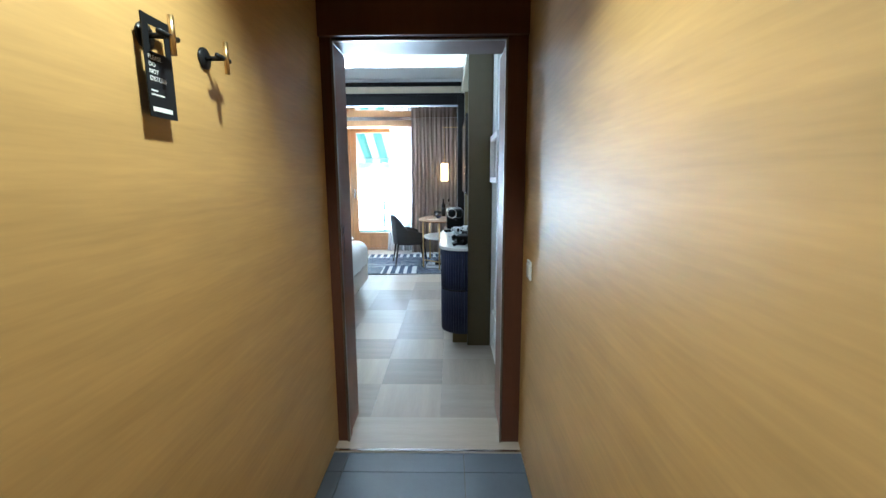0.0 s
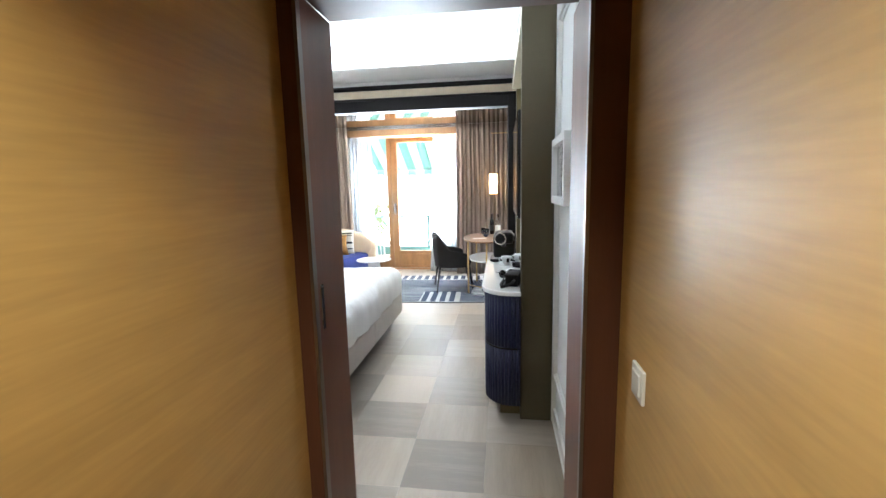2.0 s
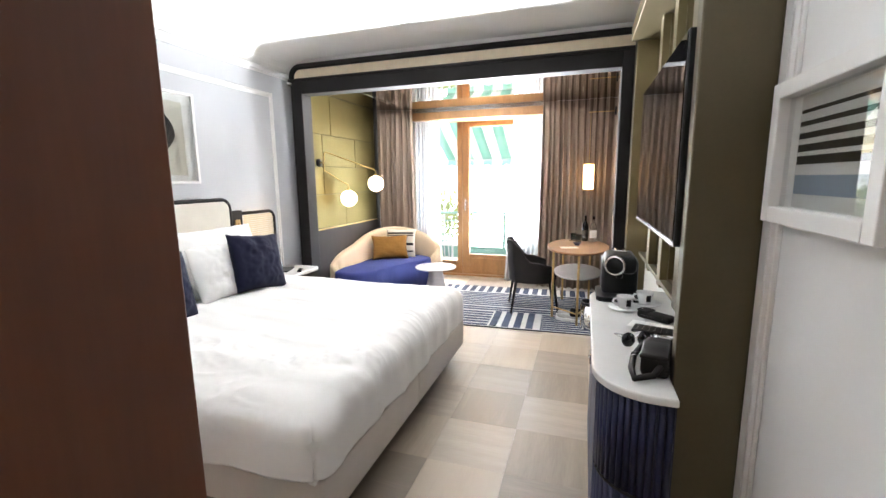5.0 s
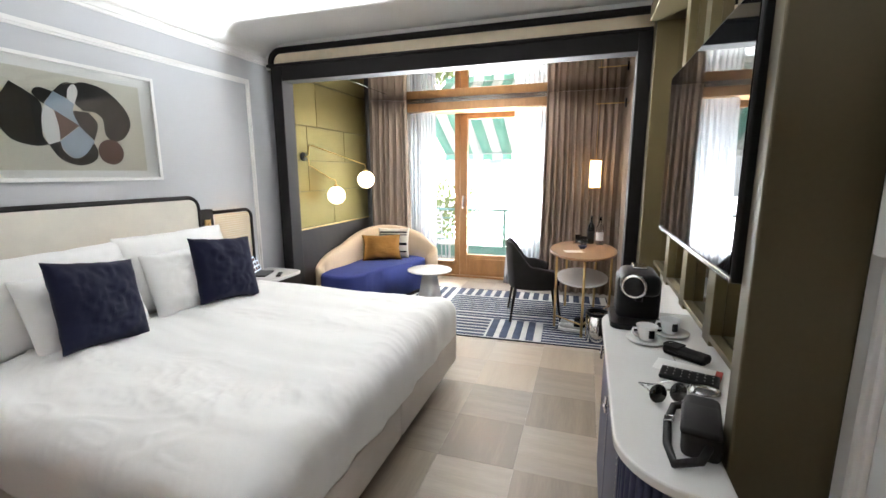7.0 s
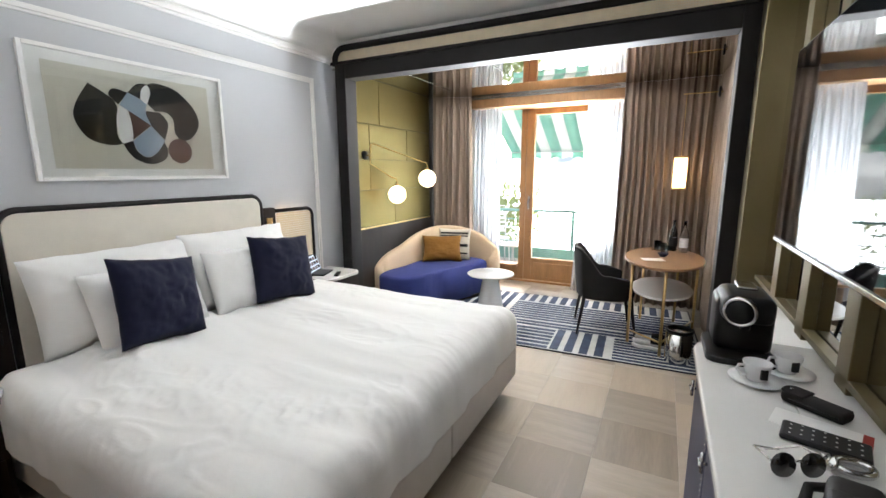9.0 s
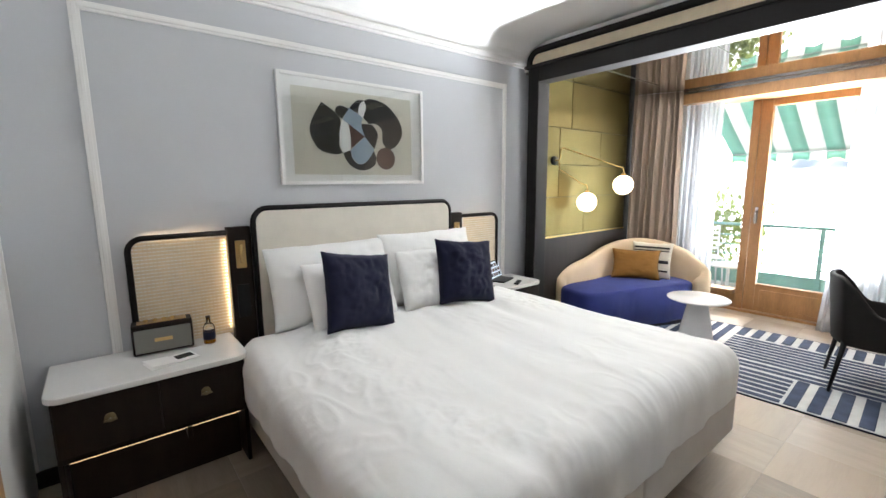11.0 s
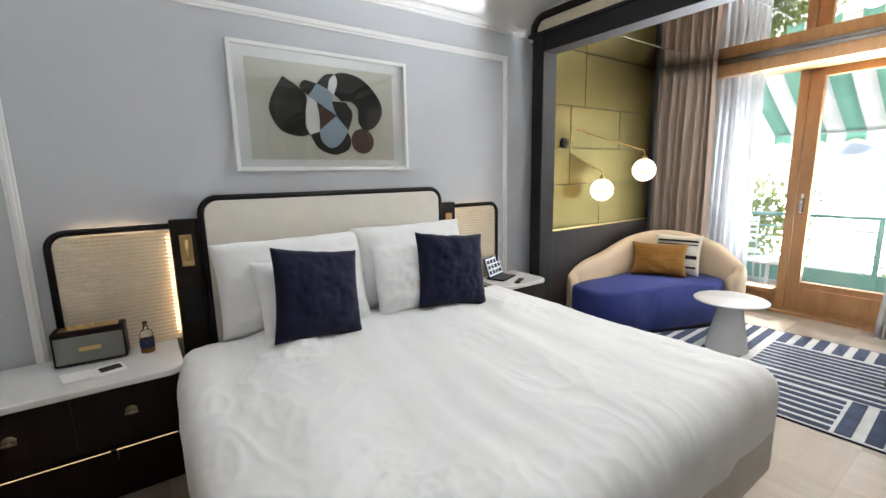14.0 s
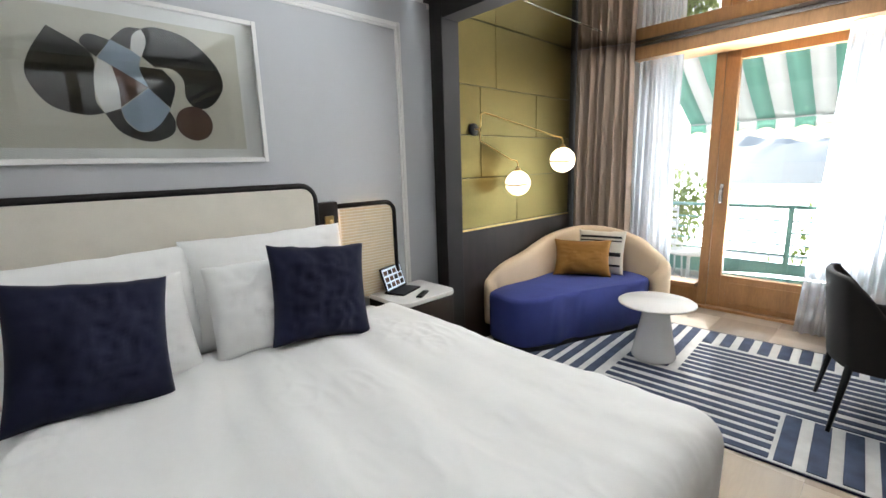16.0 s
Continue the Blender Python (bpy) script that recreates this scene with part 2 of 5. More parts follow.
def tube(pts, r, seg=8, closed=False):
    """A round bar along a path of points; r: one radius or one for each point."""
    pts = [Vector(p) for p in pts]
    rs = r if isinstance(r, (list, tuple)) else [r] * len(pts)
    bm, rings, n = bmesh.new(), [], len(pts)
    up = None
    for i, p in enumerate(pts):
        d = (pts[(i + 1) % n] - pts[i - 1]) if closed else (pts[min(i + 1, n - 1)] - pts[max(i - 1, 0)])
        d.normalize()
        if up is None:
            up = Vector((0, 0, 1)) if abs(d.z) < 0.9 else Vector((1, 0, 0))
        side = d.cross(up).normalized()
        up = side.cross(d).normalized()
        rings.append([bm.verts.new(p + rs[i] * (math.cos(2 * math.pi * k / seg) * side + math.sin(2 * math.pi * k / seg) * up)) for k in range(seg)])
    for a, b in zip(rings, rings[1:] + ([rings[0]] if closed else [])):
        for k in range(seg):
            bm.faces.new((a[k], a[(k + 1) % seg], b[(k + 1) % seg], b[k]))
    if not closed:
        bm.faces.new(rings[0])
        bm.faces.new(rings[-1])
    return finish(bm, True)


def arc(cx, cy, r, a0, a1, n=6):
    return [(cx + r * math.cos(radians(a0 + (a1 - a0) * i / n)), cy + r * math.sin(radians(a0 + (a1 - a0) * i / n))) for i in range(n + 1)]


def grid(fn, nu, nv, smooth=True):
    """A sheet of fn(u, v), u and v from 0 to 1."""
    bm = bmesh.new()
    vs = [[bm.verts.new(fn(i / nu, j / nv)) for j in range(nv + 1)] for i in range(nu + 1)]
    for i in range(nu):
        for j in range(nv):
            bm.faces.new((vs[i][j], vs[i + 1][j], vs[i + 1][j + 1], vs[i][j + 1]))
    for f in bm.faces:
        f.smooth = smooth
    return bm


def cushion(w, h, t, seed, n=34, pinch=0.07, crease=0.014):
    """A stuffed pillow in the plane of x and z, its corners drawn out, its middle full, with creases."""
    bm = bmesh.new()
    sides = []
    for s in (-1, 1):
        rows = []
        for i in range(n + 1):
            row = []
            for j in range(n + 1):
                u, v = 2 * i / n - 1, 2 * j / n - 1
                full = max(0.0, (1 - abs(u) ** 2.6) * (1 - abs(v) ** 2.6)) ** 0.5
                x = u * w / 2 * (1 - pinch * (1 - v * v) * abs(u))
                z = v * h / 2 * (1 - pinch * (1 - u * u) * abs(v))
                p = Vector((u * 2.3 + seed, v * 2.3, s * 3 + seed))
                y = s * (t / 2 * full + 0.004) + crease * full * (noise.noise(p) + 0.8 * abs(noise.noise(p * 1.9)) + 0.45 * noise.noise(p * 4.1))
                row.append(bm.verts.new((x, y, z + 0.008 * noise.noise(p * 1.3))))
            rows.append(row)
        for i in range(n):
            for j in range(n):
                f = bm.faces.new((rows[i][j], rows[i + 1][j], rows[i + 1][j + 1], rows[i][j + 1]))
        sides.append(rows)
    a, b = sides
    edge = [(i, 0) for i in range(n)] + [(n, j) for j in range(n)] + [(i, n) for i in range(n, 0, -1)] + [(0, j) for j in range(n, 0, -1)]
    for (i, j), (k, l) in zip(edge, edge[1:] + edge[:1]):
        bm.faces.new((a[i][j], a[k][l], b[k][l], b[i][j]))
    return finish(bm, True)


def pleats(name, x0, x1, y, z0, z1, folds, depth, material, label, seed, lean=0.0, bend=0.0):
    """A hanging cloth with uneven pleats, gathered at the top."""
    rnd = random.Random(seed)
    phase = [rnd.uniform(0, 6.28) for _ in range(4)]

    def at(u, v):
        a = u * folds * 2 * math.pi
        k = 0.55 + 0.45 * min(1, (1 - v) * 3)
        wob = math.sin(a + 0.9 * math.sin(2.1 * u * 6 + phase[0])) + 0.35 * math.sin(1.7 * a + phase[1] + v)
        drift = 0.012 * math.sin(3 * v + phase[2] + u * 5)
        return (x0 + u * (x1 - x0) + drift + lean * (1 - v) * (1 - u), y + depth * k * wob + 0.01 * math.sin(v * 4 + phase[3] + u * 9) + bend * (1 - u), z0 + v * (z1 - z0))
    t = thing(name, label, "curtain")
    c = part("cloth", grid(at, int(folds * 14), 14), material, t)
    sol = c.modifiers.new("thickness", "SOLIDIFY")
    sol.thickness = 0.003
    return t


# ---- the setting ----
XL, XR, YB, YW, ZC, ZM = -2.53, 0.975, 2.845, 8.90, 2.72, 2.48  # wall faces, window plane, ceiling, mirror ceiling

# corridor
structure("corridor_wall_left", box(-0.12, 0.0, -1.0, 2.585, 0, 2.5), "veneer", "honey-coloured wood veneer corridor wall")
structure("corridor_wall_right", box(0.98, 1.12, -1.0, 2.585, 0, 2.5), "veneer", "honey-coloured wood veneer corridor wall")
structure("corridor_wall_end", box(-0.12, 1.12, -1.1, -1.0, 0, 2.5), "veneer", "wood veneer wall closing the corridor")
structure("corridor_ceiling", box(-0.12, 1.12, -1.1, 2.585, 2.38, 2.5), "casing", "dark brown corridor ceiling")
corridor_floor = structure("corridor_floor", box(-0.12, 1.12, -1.1, 2.47, -0.1, -0.008), "grout", "dark slate tiled corridor floor")
structure("threshold", box(0.0, 0.98, 2.47, 2.80, -0.1, 0.001), "parquet_x", "brown wooden threshold between corridor and room")
structure("threshold_strip", box(0.001, 0.979, 2.472, 2.492, 0.001, 0.006, 0.002), "chrome", "brushed metal threshold strip")

# wall between corridor and room, around the doorway
structure("wall_back_left", box(XL - 0.15, -0.002, 2.59, YB, 0, ZC), "white_wall", "pale painted wall behind the bed's foot side")
structure("wall_back_above_door", box(0.03, 0.93, 2.59, YB, 2.10, ZC), "white_wall", "pale painted wall above the doorway")
structure("wall_back_right", box(0.982, 1.12, 2.59, 2.93, 0, ZC), "white_wall", "pale painted wall beside the doorway")
structure("door_header_panel", box(0.0, 0.98, 2.54, 2.58, 2.07, 2.38), "casing", "dark red-brown wooden panel above the doorway")
door_frame = thing("door_frame_1", "dark red-brown wooden door frame with steel edge", "door frame", (0, 0, 0), kind="structure")
for a, b, c, d, e in ((0.0, 0.052, 0.060, 0.050, 1), (0.98, 0.886, 0.878, 0.888, -1)):
    for nm, p, q, y0, y1, z, m in (("architrave", a, b, 2.565, 2.585, 2.07, "casing"), ("jamb", a, c, 2.586, 2.635, 2.05, "casing_gloss"), ("seal", a, b, 2.636, 2.649, 2.055, "plastic"), ("jamb", a, d, 2.65, 2.848 if e > 0 else 2.93, 2.06, "casing_gloss")):
        p, q = sorted((p, q))
        part(nm, box(p, q, y0, y1, 0, z, 0.002), m, door_frame, "black rubber seal" if nm == "seal" else "")
    p, q = sorted((b, c + 0.003 * e))
    part("edge_strip", box(p, q, 2.558, 2.585, 0, 2.058), "dark_steel", door_frame, "thin metal edge")
part("edge_strip", box(0.063, 0.875, 2.558, 2.585, 2.052, 2.058), "dark_steel", door_frame, "thin metal edge")
part("head", box(0.05, 0.89, 2.586, 2.844, 2.062, 2.10, 0.003), "casing", door_frame)
strike = part("strike_plate", box(0.060, 0.063, 2.607, 2.629, 1.03, 1.18, 0.001), "chrome", door_frame, "steel strike plate")
for z in (1.05, 1.14):
    part("latch_hole", box(0.0635, 0.0645, 2.611, 2.625, z, z + 0.03), "plastic", strike)

# room shell
floor = structure("floor", box(XL - 0.15, 1.12, 2.80, 9.0, -0.1, -0.006), "grout", "wood block floor in mixed brown tones")
structure("wall_left", box(XL - 0.15, XL, YB, 9.1, 0, 3.0), "blue_wall", "grey-blue painted wall with white panel mouldings")
structure("wall_right", box(XR, 1.12, YB, 9.1, 0, 3.0), "white_wall", "pale painted wall with white mouldings")
structure("ceiling", box(XL - 0.15, 1.12, 2.54, 6.5, ZC, ZC + 0.12), "ceiling", "plain white ceiling")
structure("alcove_ceiling", box(XL, XR, 6.46, 9.0, ZM, ZM + 0.05), "mirror", "polished mirror ceiling over the window alcove")
structure("wall_above_portal", box(XL, XR, 6.44, 6.50, 2.5, ZC), "ceiling", "white wall above the alcove frame")
structure("roof", box(-2.9, 1.3, 6.46, 9.1, 2.85, 3.0), "ceiling", "plain roof slab over the alcove")


def cove(r=0.30, h=0.14):
    bm = bmesh.new()
    pts = [(0, 0.0), (r, 0.0)] + [(r * (1 - math.sin(radians(a))), -h * (1 - math.cos(radians(a)))) for a in range(0, 91, 10)][1:]
    ends = [[bm.verts.new((XL + x, y, ZC + z)) for x, z in pts] for y in (YB, 6.44)]
    for i in range(len(pts)):
        j = (i + 1) % len(pts)
        bm.faces.new((ends[0][i], ends[0][j], ends[1][j], ends[1][i]))
    bm.faces.new(ends[0])
    bm.faces.new(ends[1])
    return finish(bm, False)


structure("ceiling_cove", cove(), "ceiling", "curved white cove between wall and ceiling")
structure("crown_moulding", join(box(XL, XL + 0.03, YB, 6.44, 2.545, 2.585, 0.006), box(XL, XL + 0.018, YB, 6.44, 2.525, 2.545, 0.004)), "trim", "white crown moulding below the cove")


def moulding(name, y0, y1, z0, z1, x, side, label):
    """A picture-frame moulding on a wall, two steps deep."""
    t = thing(name, label, "moulding", kind="structure")
    for w, d, o in ((0.045, 0.012, 0.0), (0.018, 0.022, 0.0135)):
        a, b = sorted((x, x + side * d))
        for p in (box(a, b, y0 + o, y0 + o + w, z0, z1, 0.003), box(a, b, y1 - o - w, y1 - o, z0, z1, 0.003), box(a, b, y0 + o + w, y1 - o - w, z1 - o - w, z1 - o, 0.003), box(a, b, y0 + o + w, y1 - o - w, z0 + o, z0 + o + w, 0.003)):
            part("strip", p, "trim", t)
    return t


moulding("trim_panel_1", 3.20, 6.19, 0.32, 2.36, XL, 1, "white moulding framing the wall above the bed")
moulding("trim_panel_3", 3.29, 3.905, 0.30, 2.40, XR, -1, "white moulding framing the wall behind the small picture")
structure("baseboard", join(box(XR - 0.016, XR, YB, 3.91, 0, 0.09, 0.003), box(XR - 0.022, XR, YB, 3.91, 0, 0.02, 0.003)), "trim", "white baseboard")
structure("baseboard_left", box(XL, XL + 0.016, YB, 6.3, 0, 0.09, 0.003), "dark_oak", "dark baseboard behind the bed")
structure("corner_bead", box(XL, XL + 0.012, YB, YB + 0.012, 0.0, 2.5), "trim", "pale bead in the corner of the wall")

# closed door in the wall at the foot side
side_door = thing("door_2", "dark red-brown wooden door in a light oak casing", "door", (0, 0, 0), kind="structure")
part("casing_strip", box(-1.74, -1.58, YB, YB + 0.022, 0, 2.12, 0.003), "light_oak", side_door, "light oak casing")
part("casing_strip", box(-0.75, -0.65, YB, YB + 0.022, 0, 2.12, 0.003), "light_oak", side_door, "light oak casing")
part("casing_strip", box(-1.58, -0.75, YB, YB + 0.022, 2.03, 2.12, 0.003), "light_oak", side_door, "light oak casing")
part("leaf", box(-1.577, -0.753, YB, YB + 0.016, 0.006, 2.027, 0.003), "casing", side_door)
part("handle", join(tube([(-0.83, YB + 0.016, 1.02), (-0.83, YB + 0.06, 1.02), (-0.95, YB + 0.06, 1.02)], 0.009), moved(lathe([(0.025, 0), (0.025, 0.006)], 16), pose(-0.83, YB + 0.016, 1.02, -90))), "chrome", side_door, "steel lever handle")


# ---- alcove: dark portal, bronze wall, window ----
YP = 6.34
portal = thing("alcove_portal", "charcoal alcove frame with rounded corners and cane band", "portal", (0, 0, 0), kind="structure")
part("column", box(-2.40, -2.285, YP, YP + 0.16, 0, 2.50, 0.006), "black", portal)
part("column", box(0.71, 0.865, YP, YP + 0.16, 0, 2.50, 0.006), "black", portal)
part("beam", box(-2.285, 0.71, YP + 0.004, YP + 0.155, 2.365, 2.495, 0.004), "black", portal)
part("ledge", box(-2.44, 0.89, YP - 0.012, YP + 0.12, 2.490, 2.515, 0.004), "black", portal)
path = [(-2.415, YP + 0.03, 2.51)] + [(x, YP + 0.03, z) for x, z in arc(-2.315, 2.535, 0.10, 180, 90)] + [(x, YP + 0.03, z) for x, z in arc(0.765, 2.535, 0.10, 90, 0)] + [(0.865, YP + 0.03, 2.51)]
part("top_rail", tube(path, 0.027, 10), "black", portal, "rounded charcoal top rail")
part("cane_backing", box(-2.41, 0.86, YP + 0.05, YP + 0.06, 2.515, 2.635), "cream_fabric", portal)


def cane(y0, y1, z0, z1, x, pitch, w, axis="x", rib=0.0):
    """Woven cane: thin crossing strips in an upright plane, the level ones rib wide where they lead."""
    vs, fs = [], []

    def strip(a0, a1, b0, b1, d):
        k = len(vs)
        vs.extend([(a, b, d + e) for e in (-0.0006, 0.0006) for a, b in ((a0, b0), (a1, b0), (a1, b1), (a0, b1))])
        fs.extend([(k, k + 3, k + 2, k + 1), (k + 4, k + 5, k + 6, k + 7), (k, k + 1, k + 5, k + 4), (k + 1, k + 2, k + 6, k + 5), (k + 2, k + 3, k + 7, k + 6), (k + 3, k, k + 4, k + 7)])
    n = int((y1 - y0) / pitch)
    for i in range(1, n):
        a = y0 + (y1 - y0) * i / n
        strip(a - w / 2, a + w / 2, z0, z1, 0.0)
    n = int((z1 - z0) / pitch)
    for i in range(1, n):
        b = z0 + (z1 - z0) * i / n
        strip(y0, y1, b - (rib or w) / 2, b + (rib or w) / 2, 0.0012)
    data = bpy.data.meshes.new("cane")
    data.from_pydata([(x + d, a, b) if axis == "x" else (a, x + d, b) for a, b, d in vs], [], fs)
    data.materials.append(M["cane"])
    return data


weave = new("cane_band", cane(-2.40, 0.85, 2.515, 2.632, YP + 0.04, 0.016, 0.0085, "y"))
weave.parent = portal
tagged(weave, "pale woven cane band", kind="stuff")

# left alcove wall: dark dado, bronze panels
XA = -2.42
structure("wall_alcove_left", box(XL, XA - 0.012, YP + 0.16, 8.30, 0, ZM), "black", "dark wall carrying bronze panels")
structure("dado_alcove_left", box(XA - 0.012, XA + 0.006, YP + 0.16, 8.16, 0.0, 0.93, 0.003), "dark_oak", "black-stained oak dado in the alcove")
structure("dado_bead", box(XA - 0.012, XA + 0.010, YP + 0.16, 8.16, 0.933, 0.945, 0.002), "brass", "thin brass bead above the dado")
bronze_wall = thing("bronze_wall", "brushed golden bronze wall panels in the alcove", "wall panels", kind="structure")
for z0, z1, cuts in ((0.948, 1.34, (6.5, 7.32, 8.16)), (1.34, 1.66, (6.5, 6.86, 7.95, 8.16)), (1.66, 2.02, (6.5, 6.86, 7.60, 8.16)), (2.02, ZM - 0.002, (6.5, 7.05, 8.16))):
    for y0, y1 in zip(cuts, cuts[1:]):
        part("panel", box(XA - 0.010, XA, y0 + 0.0025, y1 - 0.0025, z0 + 0.0025, z1 - 0.0025, 0.002), "bronze", bronze_wall)
structure("wall_alcove_right", box(0.84, XR, YP + 0.16, 9.0, 0, ZM), "drape", "taupe fabric-covered alcove side wall")
structure("dado_alcove_right", box(0.832, 0.842, YP + 0.17, 8.3, 0.0, 0.93, 0.003), "dark_oak", "black-stained oak dado in the alcove")

# window wall with glazed door
structure("wall_window_left", box(-2.9, -2.02, YW, YW + 0.2, 0, 3.0), "white_wall", "plain wall beside the window")
structure("wall_window_right", box(0.06, 1.3, YW, YW + 0.2, 0, 3.0), "white_wall", "plain wall beside the window")
structure("wall_window_head", box(-2.02, 0.06, YW, YW + 0.2, 2.46, 3.0), "white_wall", "plain wall above the window")
win = thing("window_1", "amber wooden glazed balcony door with fixed side light", "window", kind="structure")
wf = part("window_frame", box(-2.02, 0.06, YW - 0.01, YW + 0.09, 2.37, ZM - 0.001, 0.005), "window_wood", win)
part("frame_post", box(-2.02, -1.95, YW - 0.01, YW + 0.09, 0, 2.37, 0.005), "window_wood", win)
part("frame_post", box(-0.01, 0.06, YW - 0.01, YW + 0.09, 0, 2.37, 0.005), "window_wood", win)
part("mullion", box(-1.40, -1.325, YW - 0.005, YW + 0.085, 0, 2.37, 0.005), "window_wood", win)
part("window_sill", box(-1.96, -1.40, YW - 0.10, YW + 0.09, 0.20, 0.245, 0.008), "window_wood", win)
part("apron", box(-1.95, -1.40, YW + 0.0, YW + 0.08, 0.0, 0.20, 0.003), "window_wood", win)
leaf_ = part("door_leaf", join(box(-1.32, -1.215, YW, YW + 0.07, 0.03, 2.365, 0.006), box(-0.12, -0.015, YW, YW + 0.07, 0.03, 2.365, 0.006), box(-1.215, -0.12, YW, YW + 0.07, 2.27, 2.365, 0.006), box(-1.215, -0.12, YW, YW + 0.07, 0.03, 0.34, 0.006)), "window_wood", win)
part("raised_panel", box(-1.17, -0.165, YW - 0.008, YW + 0.002, 0.08, 0.28, 0.006), "window_wood", leaf_)
part("pelmet", box(-1.985, -0.07, YW - 0.385, YW - 0.011, 2.345, ZM - 0.001, 0.004), "window_wood", win)
part("curtain_track", box(-1.98, -0.075, YW - 0.40, YW - 0.386, ZM - 0.03, ZM - 0.002, 0.002), "chrome", win, "slim metal curtain track")
part("door_sill", box(-1.95, -0.01, YW - 0.05, YW + 0.12, -0.004, 0.026, 0.005), "window_wood", win)
part("handle_plate", box(-1.285, -1.255, YW - 0.008, YW - 0.001, 1.02, 1.20, 0.003), "chrome", leaf_, "steel handle plate")
part("handle", tube([(-1.27, YW - 0.006, 1.15), (-1.27, YW - 0.05, 1.15), (-1.27, YW - 0.055, 1.14), (-1.27, YW - 0.055, 1.02)], 0.010), "chrome", leaf_, "steel lever handle")
for nm, a, b, c, d in (("pane", -1.95, -1.40, 0.245, 2.37), ("pane", -1.215, -0.12, 0.34, 2.27)):
    g = part(nm, box(a, b, YW + 0.034, YW + 0.040, c, d), "glass", win)
    g.visible_shadow = False

pleats("curtain", -2.40, -1.93, 8.44, 0.02, ZM - 0.002, 7, 0.035, "drape", "floor-length taupe curtain drawn aside of the window", 3, bend=-0.2)
pleats("curtain", -0.10, 0.83, 8.42, 0.02, ZM - 0.002, 12, 0.035, "drape", "floor-length taupe curtain behind the round table", 5)
side = pleats("curtain", 0.0, 1.25, 0.0, 0.02, ZM - 0.002, 14, 0.010, "drape", "taupe curtain drawn along the alcove side wall", 15)
side.matrix_basis = pose(0.818, 8.36, 0, 0, 0, -90)
pleats("sheer_curtain", -1.97, -1.58, 8.62, 0.02, 2.343, 8, 0.022, "sheer", "white voile curtain gathered beside the window", 7)
pleats("sheer_curtain", -0.50, -0.05, 8.62, 0.02, 2.343, 9, 0.022, "sheer", "white voile curtain gathered beside the glazed door", 9, -0.12)


# ---- bed and headboard ----
bed = thing("bed", "wide made bed with white cotton duvet and ivory base", "bed", (-1.48, 4.80, 0))
for y0, y1 in ((-1.03, -0.004), (0.004, 1.02)):
    part("base", box(-0.93, 1.025, y0, y1, 0.13, 0.34, 0.012), "bed_base", bed)
part("mattress", box(-0.95, 0.97, -0.97, 0.98, 0.34, 0.58, 0.05, 3), "cotton", bed)
for x, y in ((0.90, -0.9), (0.90, -0.1), (0.90, 0.1), (0.90, 0.9), (-0.85, -0.9), (-0.85, 0.9)):
    part("foot", moved(lathe([(0.018, 0), (0.026, 0.004), (0.026, 0.05), (0.018, 0.06), (0.018, 0.135)], 14), pose(x, y, 0)), "plastic", bed, "small black foot")


